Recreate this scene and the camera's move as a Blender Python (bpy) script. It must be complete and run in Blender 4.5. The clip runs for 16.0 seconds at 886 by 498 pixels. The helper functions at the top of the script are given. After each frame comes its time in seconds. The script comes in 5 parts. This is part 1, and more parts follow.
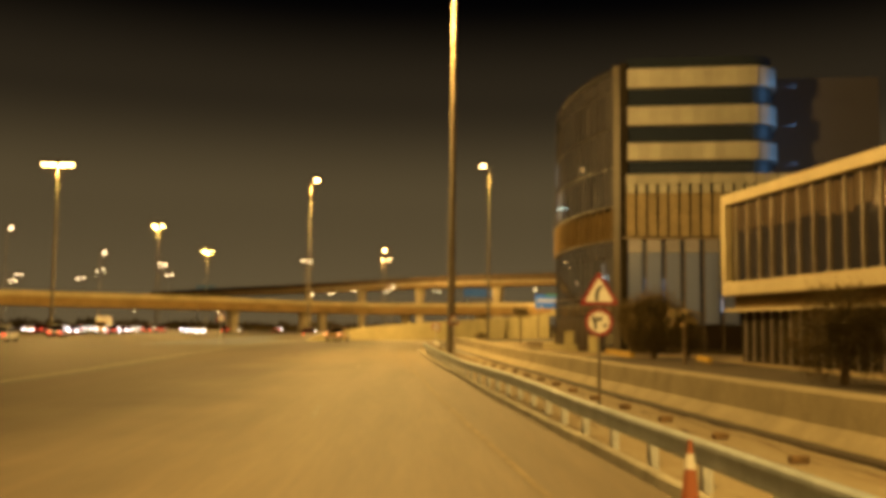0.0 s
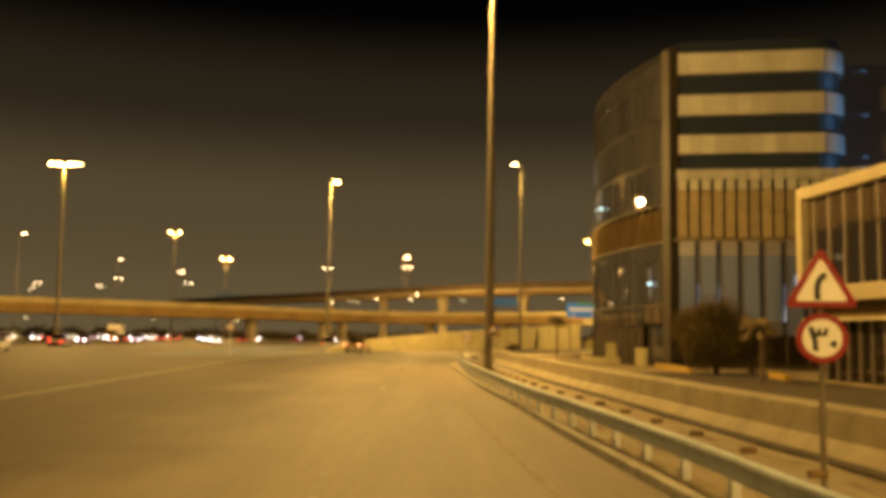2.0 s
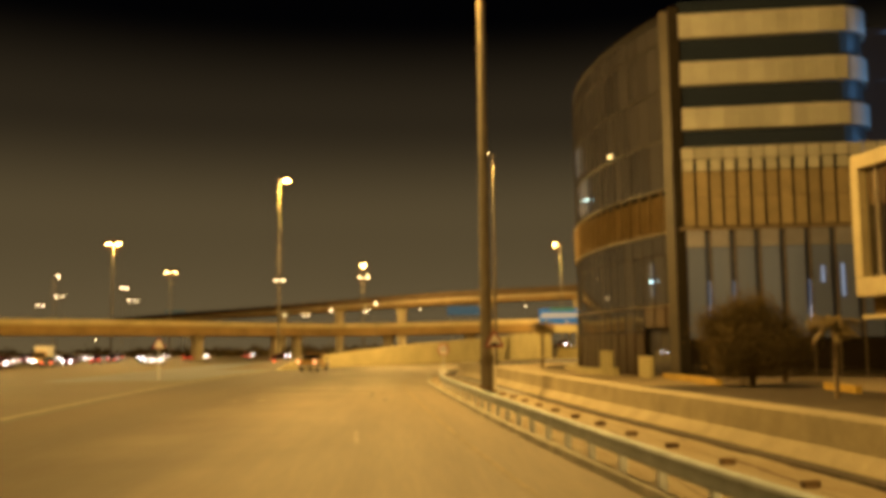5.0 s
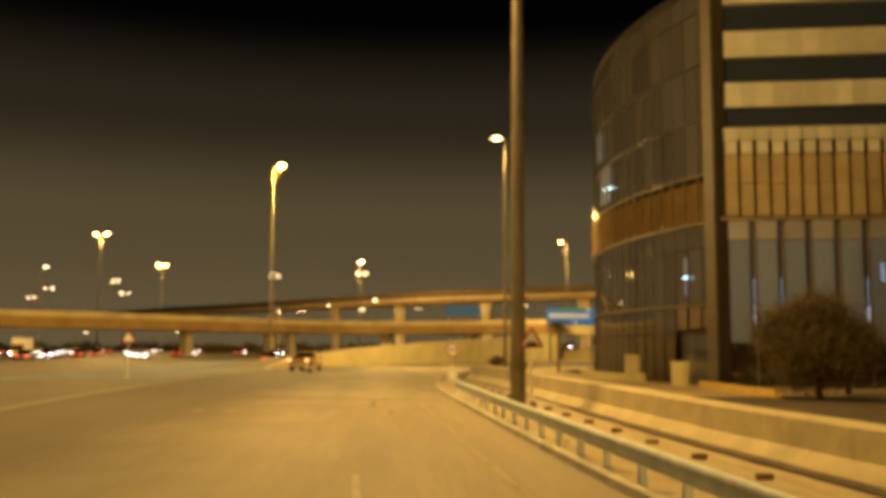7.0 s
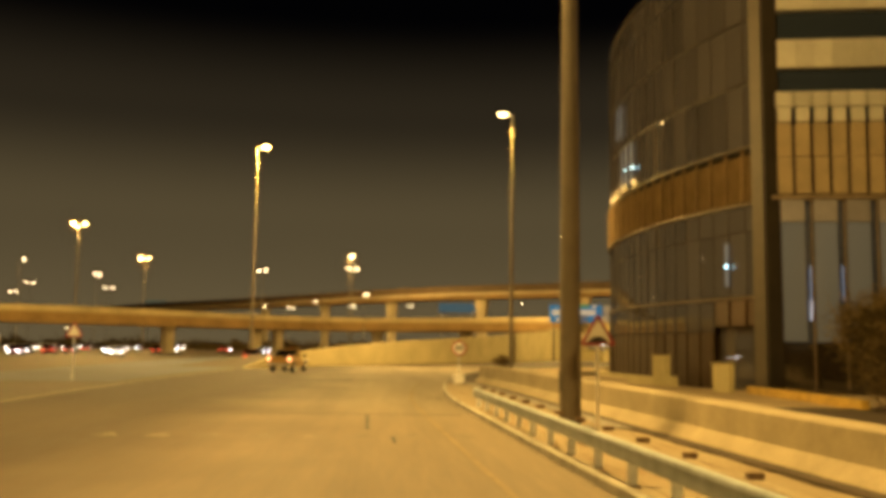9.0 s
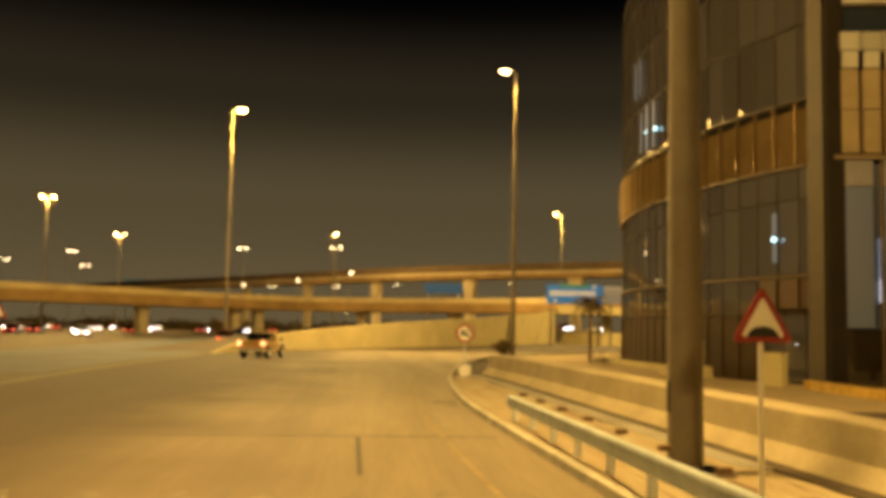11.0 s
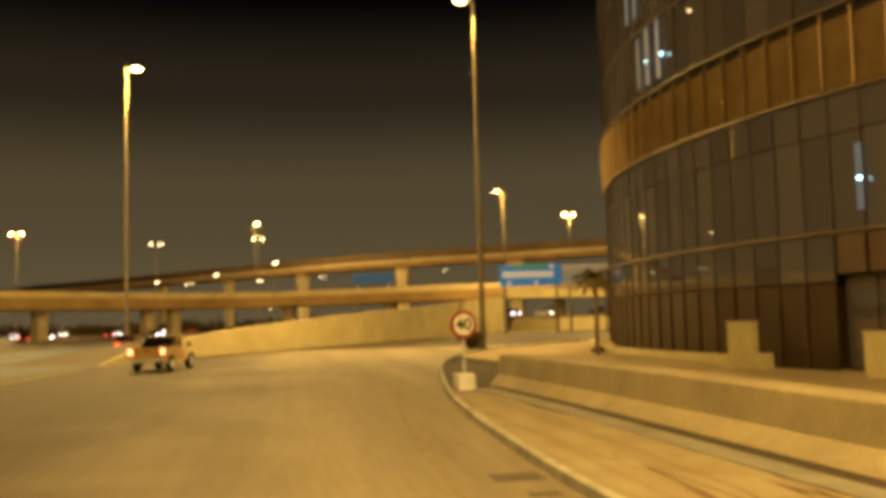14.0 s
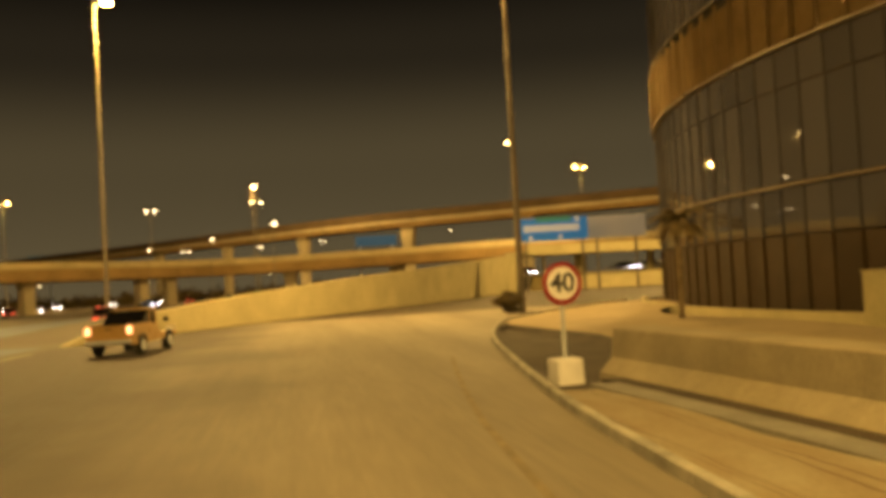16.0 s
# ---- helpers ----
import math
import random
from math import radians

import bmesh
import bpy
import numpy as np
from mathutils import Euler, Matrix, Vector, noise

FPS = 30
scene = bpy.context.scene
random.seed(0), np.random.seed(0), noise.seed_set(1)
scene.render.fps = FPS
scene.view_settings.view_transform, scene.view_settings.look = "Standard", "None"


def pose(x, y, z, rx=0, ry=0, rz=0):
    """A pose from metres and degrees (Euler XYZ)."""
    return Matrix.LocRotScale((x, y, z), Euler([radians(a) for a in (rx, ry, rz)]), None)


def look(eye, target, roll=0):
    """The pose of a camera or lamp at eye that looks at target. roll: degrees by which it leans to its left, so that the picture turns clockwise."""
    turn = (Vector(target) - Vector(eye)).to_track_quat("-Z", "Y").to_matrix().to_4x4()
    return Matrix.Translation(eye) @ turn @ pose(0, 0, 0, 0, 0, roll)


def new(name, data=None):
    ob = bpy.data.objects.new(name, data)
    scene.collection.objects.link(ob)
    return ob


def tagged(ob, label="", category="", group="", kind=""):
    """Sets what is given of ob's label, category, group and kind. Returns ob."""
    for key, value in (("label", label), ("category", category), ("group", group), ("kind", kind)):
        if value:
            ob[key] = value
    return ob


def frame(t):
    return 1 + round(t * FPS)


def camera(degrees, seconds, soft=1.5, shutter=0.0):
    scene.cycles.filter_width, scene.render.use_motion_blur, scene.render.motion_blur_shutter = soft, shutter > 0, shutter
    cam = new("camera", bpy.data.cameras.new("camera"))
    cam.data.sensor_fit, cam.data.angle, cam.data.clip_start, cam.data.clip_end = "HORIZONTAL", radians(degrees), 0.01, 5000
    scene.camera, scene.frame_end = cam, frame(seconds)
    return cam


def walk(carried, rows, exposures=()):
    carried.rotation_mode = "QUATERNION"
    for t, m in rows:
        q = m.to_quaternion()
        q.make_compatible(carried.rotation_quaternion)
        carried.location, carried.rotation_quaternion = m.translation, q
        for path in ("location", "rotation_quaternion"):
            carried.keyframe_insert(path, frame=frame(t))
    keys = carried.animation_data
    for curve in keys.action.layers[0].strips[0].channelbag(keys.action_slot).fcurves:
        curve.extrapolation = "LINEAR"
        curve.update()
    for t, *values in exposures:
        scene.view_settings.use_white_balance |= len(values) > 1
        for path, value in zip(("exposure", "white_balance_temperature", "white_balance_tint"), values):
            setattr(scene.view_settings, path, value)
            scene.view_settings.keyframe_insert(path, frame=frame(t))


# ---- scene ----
cam = camera(50.7, 16.0, soft=5.1)
PATH = [
    (0, (0.335, 0.440, 1.887), (0.377, 2.433, 2.055), 0.74),
    (0.5, (0.209, 2.995, 1.932), (0.241, 4.986, 2.118), 0.87),
    (1, (0.028, 5.313, 1.950), (0.041, 7.304, 2.143), 0.76),
    (1.5, (-0.197, 7.299, 1.964), (-0.196, 9.290, 2.155), 0.81),
    (2, (-0.400, 9.317, 1.989), (-0.404, 11.308, 2.176), 0.97),
    (2.5, (-0.757, 11.529, 2.006), (-0.673, 13.519, 2.190), 0.19),
    (3, (-0.896, 13.617, 2.030), (-0.754, 15.603, 2.224), -1.04),
    (3.5, (-1.086, 15.782, 2.063), (-0.927, 17.766, 2.263), -1.76),
    (4, (-1.407, 18.202, 2.086), (-1.258, 20.186, 2.291), -1.72),
    (4.5, (-1.551, 20.476, 2.105), (-1.442, 22.462, 2.315), -1.13),
    (7, (-2.125, 31.308, 2.076), (-2.025, 33.294, 2.287), 0.39),
    (7.5, (-2.326, 33.635, 2.106), (-2.219, 35.622, 2.310), 0.61),
    (8, (-2.418, 36.087, 2.081), (-2.312, 38.073, 2.288), 0.74),
    (8.5, (-2.435, 38.618, 2.043), (-2.332, 40.604, 2.252), 0.84),
    (9, (-2.451, 41.076, 2.036), (-2.332, 43.062, 2.244), 0.75),
    (11.5, (-3.095, 52.785, 2.243), (-2.940, 54.772, 2.405), 1.13),
    (12, (-3.439, 55.409, 2.228), (-3.297, 57.398, 2.388), 0.83),
    (12.5, (-3.292, 57.865, 2.246), (-3.119, 59.854, 2.359), 0.02),
    (13, (-3.332, 60.353, 2.183), (-3.082, 62.335, 2.279), -1.21),
    (13.5, (-3.416, 63.023, 2.174), (-3.105, 64.996, 2.284), -1.56),
    (14, (-3.430, 65.748, 2.194), (-3.113, 67.717, 2.341), -1.59),
    (14.5, (-3.463, 68.456, 2.224), (-3.149, 70.425, 2.384), -2.08),
    (15, (-3.458, 71.022, 2.246), (-3.142, 72.996, 2.321), -2.70),
    (15.5, (-3.489, 73.593, 2.220), (-3.173, 75.567, 2.281), -3.11),
    (16, (-3.496, 76.174, 2.181), (-3.182, 78.148, 2.246), -3.22),
]
walk(cam, [(t, look(eye, target, roll)) for t, eye, target, roll in PATH], exposures=[(0, -0.02, 6800, 12.5), (4, -0.02, 6800, 12.5), (7, 0.0, 6600, 10.5), (9, 0.0, 6500, 10), (11.5, 0.0, 6500, 10), (13, -0.06, 6500, 10), (14, -0.10, 6500, 10), (15, -0.20, 6500, 10), (16, -0.20, 6500, 10)])

# ---------------------------------------------------------------- night sky and lamps
SODIUM = (1.0, 0.595, 0.155)
world = bpy.data.worlds.new("night_sky")
scene.world = world
world.use_nodes = True
wn, wl = world.node_tree.nodes, world.node_tree.links
wn.clear()
w_out, w_bg = wn.new("ShaderNodeOutputWorld"), wn.new("ShaderNodeBackground")
w_tc, w_sep, w_ramp = wn.new("ShaderNodeTexCoord"), wn.new("ShaderNodeSeparateXYZ"), wn.new("ShaderNodeValToRGB")
w_abs = wn.new("ShaderNodeMath")
w_abs.operation = "ABSOLUTE"
wl.new(w_tc.outputs["Generated"], w_sep.inputs[0])
wl.new(w_sep.outputs["Z"], w_abs.inputs[0])
wl.new(w_abs.outputs[0], w_ramp.inputs[0])
wl.new(w_ramp.outputs[0], w_bg.inputs["Color"])
wl.new(w_bg.outputs[0], w_out.inputs["Surface"])
# light over the town: a warm haze low down that thins out to black overhead
r = w_ramp.color_ramp
r.interpolation = "EASE"
r.elements[0].position, r.elements[0].color = 0.0, (0.124, 0.091, 0.043, 1)
r.elements[1].position, r.elements[1].color = 0.34, (0.0006, 0.0006, 0.0008, 1)
mid = r.elements.new(0.13)
mid.color = (0.088, 0.065, 0.031, 1)
high = r.elements.new(0.24)
high.color = (0.024, 0.018, 0.010, 1)
w_bg.inputs["Strength"].default_value = 1.0


def road_side_light(x, y, z, watts, lean, size=0.9, ahead=24):
    """A lantern with a reflector that throws its light down and towards the road on its left."""
    d = bpy.data.lights.new("lamp_light", "AREA")
    d.shape, d.size, d.energy, d.color = "DISK", size, watts, SODIUM
    ob = new("lamp_light", d)
    ob.matrix_basis = pose(x, y, z, ahead, lean, 0)
    return ob


def lamp_light(x, y, z, watts, size=0.7):
    d = bpy.data.lights.new("lamp_light", "POINT")
    d.shadow_soft_size, d.energy, d.color = size / 2, watts, SODIUM
    ob = new("lamp_light", d)
    ob.location = (x, y, z)
    return ob


# ---------------------------------------------------------------- materials
def material(name, color, rough=0.7, metal=0.0, var=0.12, scale=0.6, fine=12.0, bump=0.15, tint=None, per_piece=0.0, spec=0.5, stretch=(1, 1, 1), through_leaf=0.0):
    """Two scales of variation round a base colour, with fine relief. tint: the colour of the stains."""
    m = bpy.data.materials.new(name)
    m.use_nodes = True
    n, l = m.node_tree.nodes, m.node_tree.links
    b = n["Principled BSDF"]
    geo = n.new("ShaderNodeNewGeometry")
    mp = n.new("ShaderNodeMapping")
    mp.inputs["Scale"].default_value = stretch
    l.new(geo.outputs["Position"], mp.inputs["Vector"])
    big, small = n.new("ShaderNodeTexNoise"), n.new("ShaderNodeTexNoise")
    big.inputs["Scale"].default_value, small.inputs["Scale"].default_value = scale, fine
    big.inputs["Detail"].default_value, small.inputs["Detail"].default_value = 6.0, 4.0
    big.inputs["Roughness"].default_value = 0.65
    l.new(mp.outputs[0], big.inputs["Vector"])
    l.new(mp.outputs[0], small.inputs["Vector"])
    dark = tint or tuple(c * (1 - 2.6 * var) for c in color)
    ramp = n.new("ShaderNodeValToRGB")
    ramp.color_ramp.elements[0].position, ramp.color_ramp.elements[1].position = 0.32, 0.68
    ramp.color_ramp.elements[0].color = (*dark, 1)
    ramp.color_ramp.elements[1].color = (*[min(1, c * (1 + var)) for c in color], 1)
    l.new(big.outputs["Fac"], ramp.inputs["Fac"])
    mix = n.new("ShaderNodeMix")
    mix.data_type, mix.blend_type = "RGBA", "OVERLAY"
    mix.inputs["Factor"].default_value = min(1.0, 2.2 * var)
    l.new(ramp.outputs["Color"], mix.inputs["A"])
    l.new(small.outputs["Fac"], mix.inputs["B"])
    last = mix.outputs["Result"]
    if per_piece:
        info, hsv, rng = n.new("ShaderNodeObjectInfo"), n.new("ShaderNodeHueSaturation"), n.new("ShaderNodeMapRange")
        rng.inputs["To Min"].default_value, rng.inputs["To Max"].default_value = 1 - per_piece, 1 + per_piece
        l.new(info.outputs["Random"], rng.inputs["Value"])
        l.new(rng.outputs[0], hsv.inputs["Value"])
        l.new(last, hsv.inputs["Color"])
        last = hsv.outputs["Color"]
    l.new(last, b.inputs["Base Color"])
    rr = n.new("ShaderNodeMapRange")
    rr.inputs["To Min"].default_value, rr.inputs["To Max"].default_value = max(0.02, rough - 0.12), min(1, rough + 0.12)
    l.new(small.outputs["Fac"], rr.inputs["Value"])
    l.new(rr.outputs[0], b.inputs["Roughness"])
    b.inputs["Metallic"].default_value = metal
    b.inputs["Specular IOR Level"].default_value = spec
    if bump:
        bp = n.new("ShaderNodeBump")
        bp.inputs["Strength"].default_value, bp.inputs["Distance"].default_value = bump, 0.02
        l.new(small.outputs["Fac"], bp.inputs["Height"])
        l.new(bp.outputs[0], b.inputs["Normal"])
    if through_leaf:
        leafy, blend_ = n.new("ShaderNodeBsdfTranslucent"), n.new("ShaderNodeMixShader")
        blend_.inputs[0].default_value = through_leaf
        l.new(last, leafy.inputs["Color"])
        l.new(b.outputs[0], blend_.inputs[1])
        l.new(leafy.outputs[0], blend_.inputs[2])
        l.new(blend_.outputs[0], n["Material Output"].inputs["Surface"])
    if spec == 0:
        matt = n.new("ShaderNodeBsdfDiffuse")
        l.new(last, matt.inputs["Color"])
        l.new(matt.outputs[0], n["Material Output"].inputs["Surface"])
    return m


def glow(name, color, strength, body=1.0):
    m = bpy.data.materials.new(name)
    m.use_nodes = True
    b = m.node_tree.nodes["Principled BSDF"]
    b.inputs["Base Color"].default_value = (*[c * body for c in color], 1)
    b.inputs["Emission Color"].default_value = (*color, 1)
    b.inputs["Emission Strength"].default_value = strength
    return m


ASPHALT = material("worn_asphalt", (0.198, 0.161, 0.104), 0.75, var=0.14, scale=0.40, fine=9.0, bump=0.25, stretch=(1, 0.07, 1))


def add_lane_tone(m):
    """Darkens and browns the outer lanes, and lifts the lane beside the kerb farther along."""
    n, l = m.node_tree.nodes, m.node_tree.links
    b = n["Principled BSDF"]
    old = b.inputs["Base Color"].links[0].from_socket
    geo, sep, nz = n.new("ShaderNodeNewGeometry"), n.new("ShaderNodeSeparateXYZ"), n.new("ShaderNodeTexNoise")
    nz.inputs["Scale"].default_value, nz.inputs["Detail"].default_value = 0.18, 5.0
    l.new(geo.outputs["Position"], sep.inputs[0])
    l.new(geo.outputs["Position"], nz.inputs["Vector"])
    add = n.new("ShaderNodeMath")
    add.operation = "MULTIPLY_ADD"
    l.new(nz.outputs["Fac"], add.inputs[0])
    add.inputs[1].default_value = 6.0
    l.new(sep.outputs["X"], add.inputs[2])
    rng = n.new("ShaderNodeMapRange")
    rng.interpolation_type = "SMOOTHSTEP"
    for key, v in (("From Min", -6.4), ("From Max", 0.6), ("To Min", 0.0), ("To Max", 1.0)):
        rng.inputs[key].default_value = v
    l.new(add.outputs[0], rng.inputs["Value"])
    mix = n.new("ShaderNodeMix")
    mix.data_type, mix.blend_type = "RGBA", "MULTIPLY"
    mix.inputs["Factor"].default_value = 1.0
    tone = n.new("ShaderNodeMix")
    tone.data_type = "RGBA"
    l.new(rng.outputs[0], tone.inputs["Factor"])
    # light pooled on the kerb lane is painted in: paler and greyer from y 65
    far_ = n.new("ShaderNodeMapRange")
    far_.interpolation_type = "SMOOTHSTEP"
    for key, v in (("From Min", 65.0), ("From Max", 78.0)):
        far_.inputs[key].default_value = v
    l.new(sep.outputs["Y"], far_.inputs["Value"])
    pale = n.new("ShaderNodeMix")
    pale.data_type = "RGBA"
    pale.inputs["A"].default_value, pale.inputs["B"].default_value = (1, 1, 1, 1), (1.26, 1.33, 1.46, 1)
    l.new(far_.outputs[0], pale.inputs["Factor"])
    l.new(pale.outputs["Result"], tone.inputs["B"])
    # outer lanes: dark brown, darker still farther along
    outer_tone = n.new("ShaderNodeMix")
    outer_tone.data_type = "RGBA"
    outer_tone.inputs["A"].default_value, outer_tone.inputs["B"].default_value = (0.27, 0.215, 0.15, 1), (0.17, 0.13, 0.085, 1)
    l.new(far_.outputs[0], outer_tone.inputs["Factor"])
    l.new(outer_tone.outputs["Result"], tone.inputs["A"])
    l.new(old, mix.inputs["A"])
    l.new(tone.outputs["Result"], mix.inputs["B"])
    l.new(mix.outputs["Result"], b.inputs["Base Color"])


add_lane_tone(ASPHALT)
HEADLIT_ROAD = material("headlit_road_grey", (0.105, 0.125, 0.175), 0.8, var=0.08, scale=0.15, fine=4)
PAVING = material("pale_forecourt_paving", (0.38, 0.30, 0.17), 0.9, var=0.10, scale=0.3, fine=6)
APRON = material("grey_drain_concrete", (0.27, 0.26, 0.23), 0.85, var=0.14, scale=0.7, fine=14)
ASPHALT_PATCH = material("patched_asphalt", (0.105, 0.088, 0.062), 0.8, var=0.10, scale=0.5, fine=8.0)
ASPHALT_DARK = material("dark_asphalt", (0.06, 0.055, 0.045), 0.8, var=0.10, scale=0.2, fine=8.0)
ASPHALT_FAR = material("motorway_asphalt", (0.053, 0.037, 0.018), 0.7, var=0.12, scale=0.1, fine=3.0)
SOIL = material("dark_soil", (0.065, 0.048, 0.03), 0.95, var=0.2, scale=0.8, fine=10, bump=0.5)
SAND = material("orange_sand", (0.325, 0.285, 0.190), 0.95, var=0.10, scale=0.8, fine=14, bump=0.7, tint=(0.27, 0.205, 0.115), stretch=(1.2, 0.55, 1))


def add_ruts(m):
    """Thin dark winding ruts along the verge, over the sand's own colour."""
    n, l = m.node_tree.nodes, m.node_tree.links
    b = n["Principled BSDF"]
    old = b.inputs["Base Color"].links[0].from_socket
    geo, mp, nz = n.new("ShaderNodeNewGeometry"), n.new("ShaderNodeMapping"), n.new("ShaderNodeTexNoise")
    mp.inputs["Scale"].default_value = (0.85, 0.028, 1)
    mp.inputs["Rotation"].default_value = (0, 0, radians(-3))
    nz.inputs["Scale"].default_value, nz.inputs["Detail"].default_value, nz.inputs["Roughness"].default_value = 1.3, 1.6, 0.45
    l.new(geo.outputs["Position"], mp.inputs["Vector"])
    l.new(mp.outputs[0], nz.inputs["Vector"])
    ramp = n.new("ShaderNodeValToRGB")
    e = ramp.color_ramp.elements
    e[0].position, e[0].color, e[1].position, e[1].color = 0.455, (1, 1, 1, 1), 0.60, (1, 1, 1, 1)
    for at, v in ((0.476, 1.0), (0.481, 0.36), (0.485, 0.36), (0.490, 1.0), (0.538, 1.0), (0.545, 0.42), (0.551, 0.42), (0.558, 1.0), (0.585, 1.0), (0.588, 0.6), (0.592, 1.0)):
        el = e.new(at)
        el.color = (v, v ** 1.25, v ** 1.6, 1)
    l.new(nz.outputs["Fac"], ramp.inputs["Fac"])
    mix = n.new("ShaderNodeMix")
    mix.data_type, mix.blend_type = "RGBA", "MULTIPLY"
    mix.inputs["Factor"].default_value = 1.0
    l.new(old, mix.inputs["A"])
    l.new(ramp.outputs["Color"], mix.inputs["B"])
    l.new(mix.outputs["Result"], b.inputs["Base Color"])


add_ruts(SAND)
GROUND = material("dusty_ground", (0.20, 0.165, 0.115), 0.95, var=0.14, scale=0.12, fine=2.5, bump=0.4)
KERB = material("kerb_concrete", (0.42, 0.40, 0.33), 0.85, var=0.14, scale=1.4, fine=22, per_piece=0.10)
CONCRETE = material("barrier_concrete", (0.37, 0.315, 0.20), 0.85, var=0.10, scale=0.8, fine=15, per_piece=0.015)
CONCRETE_YELLOW = material("painted_concrete", (0.48, 0.425, 0.23), 0.85, var=0.08, scale=0.3, fine=6, per_piece=0.03)
# one concrete in two tones: light painted into the parapets, shade into the girders
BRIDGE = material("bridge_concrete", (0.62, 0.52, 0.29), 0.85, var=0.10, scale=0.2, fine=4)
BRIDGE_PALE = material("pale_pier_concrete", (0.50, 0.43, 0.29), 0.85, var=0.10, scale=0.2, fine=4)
GIRDER = material("shaded_girder_concrete", (0.40, 0.265, 0.105), 0.9, var=0.14, scale=0.15, fine=3)
BRIDGE_BROWN = material("bridge_brown_tone", (0.105, 0.068, 0.032), 0.85, var=0.12, scale=0.2, fine=4)
GALV = material("galvanised_steel", (0.40, 0.47, 0.52), 0.55, metal=0.2, var=0.10, scale=2.0, fine=30, bump=0.05)
POST_STEEL = material("post_steel", (0.68, 0.73, 0.77), 0.55, metal=0.2, var=0.10, scale=3.0, fine=30, bump=0.05)
RUST = material("brown_timber_spacer", (0.19, 0.12, 0.055), 0.8, var=0.2, scale=5, fine=40)
POLE = material("mast_paint", (0.19, 0.165, 0.125), 0.6, metal=0.2, var=0.08, scale=1.0, fine=12, bump=0.05)
WHITE = material("white_paint", (0.78, 0.77, 0.73), 0.6, var=0.05, scale=2.0, fine=20, bump=0.05)
ROADMARK = material("worn_road_paint", (0.25, 0.22, 0.16), 0.8, var=0.16, scale=1.5, fine=20)
ROADMARK_FADED = material("faded_road_paint", (0.185, 0.158, 0.108), 0.8, var=0.20, scale=1.5, fine=20)
ROADMARK_YELLOW = material("worn_yellow_road_paint", (0.245, 0.195, 0.105), 0.8, var=0.16, scale=1.5, fine=20)
SIGN_RED = material("sign_red", (0.27, 0.02, 0.018), 0.45, var=0.06, scale=3, fine=20, bump=0)
SIGN_WHITE = material("sign_white", (0.85, 0.84, 0.80), 0.45, var=0.03, scale=3, fine=20, bump=0)
SIGN_BLACK = material("sign_black", (0.012, 0.012, 0.012), 0.5, var=0.05, bump=0)
ORANGE = material("cone_orange", (0.42, 0.15, 0.08), 0.5, var=0.08, scale=6, fine=30, bump=0.05)
FRAME_CREAM = material("cream_cladding", (0.41, 0.35, 0.215), 0.6, var=0.06, scale=0.5, fine=6, bump=0.05)
CREAM_PANEL = material("cream_panel", (0.35, 0.34, 0.295), 0.55, var=0.06, scale=0.5, fine=6, bump=0.05, per_piece=0.16)
COPPER = material("copper_brown_panel", (0.138, 0.096, 0.046), 0.85, spec=0, var=0.10, scale=0.6, fine=8, bump=0.05, per_piece=0.16)
TAN_PANEL = material("tan_brown_panel", (0.255, 0.200, 0.115), 0.55, spec=0.3, var=0.08, scale=0.6, fine=8, bump=0.05, per_piece=0.14)
BRONZE = material("bronze_trim", (0.15, 0.105, 0.05), 0.4, metal=0.7, var=0.05, bump=0)
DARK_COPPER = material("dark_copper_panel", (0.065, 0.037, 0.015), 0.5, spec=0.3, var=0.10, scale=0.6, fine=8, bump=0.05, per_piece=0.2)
GREY_PANEL = material("grey_blue_panel", (0.22, 0.215, 0.25), 0.35, metal=0.2, var=0.08, scale=0.4, fine=6, bump=0.03, per_piece=0.12)
DARK_PANEL = material("dark_brown_panel", (0.044, 0.027, 0.012), 0.5, spec=0.12, var=0.10, scale=0.5, fine=7, bump=0.05, per_piece=0.2)
SLOT_SHADE = material("slot_shade", (0.020, 0.016, 0.012), 0.8, spec=0.1, var=0.10, scale=0.6, fine=8)
COLUMN_GREY = material("grey_column", (0.075, 0.06, 0.04), 0.5, var=0.08, scale=0.5, fine=6)
SHOW_MULLION = material("pale_mullion_metal", (0.30, 0.27, 0.23), 0.45, metal=0.2, var=0.06, bump=0)
MULLION = material("mullion_metal", (0.17, 0.13, 0.08), 0.5, metal=0.1, var=0.06, bump=0)
DARK_METAL = material("dark_metal", (0.025, 0.024, 0.022), 0.45, metal=0.4, var=0.06, bump=0)
PALM_BARK = material("palm_bark", (0.24, 0.185, 0.11), 0.9, var=0.2, scale=4, fine=25, bump=0.6)
BARK = material("tree_bark", (0.13, 0.085, 0.04), 0.9, var=0.2, scale=4, fine=25, bump=0.6)
PALM_LEAF = material("dry_palm_leaf", (0.21, 0.16, 0.07), 0.7, var=0.2, scale=1.5, fine=8, bump=0)
LEAF = material("dusty_leaf", (0.135, 0.100, 0.040), 0.8, var=0.2, scale=1.5, fine=8, bump=0, per_piece=0.1, through_leaf=0.45)
YELLOW_PAINT = material("yellow_kerb_paint", (0.55, 0.36, 0.06), 0.8, var=0.14, scale=1.5, fine=12)
TYRE = material("tyre_rubber", (0.02, 0.02, 0.02), 0.85, var=0.05, bump=0.1)
CAR_TAN = material("tan_car_paint", (0.48, 0.30, 0.10), 0.3, var=0.03, scale=1, fine=5, bump=0)
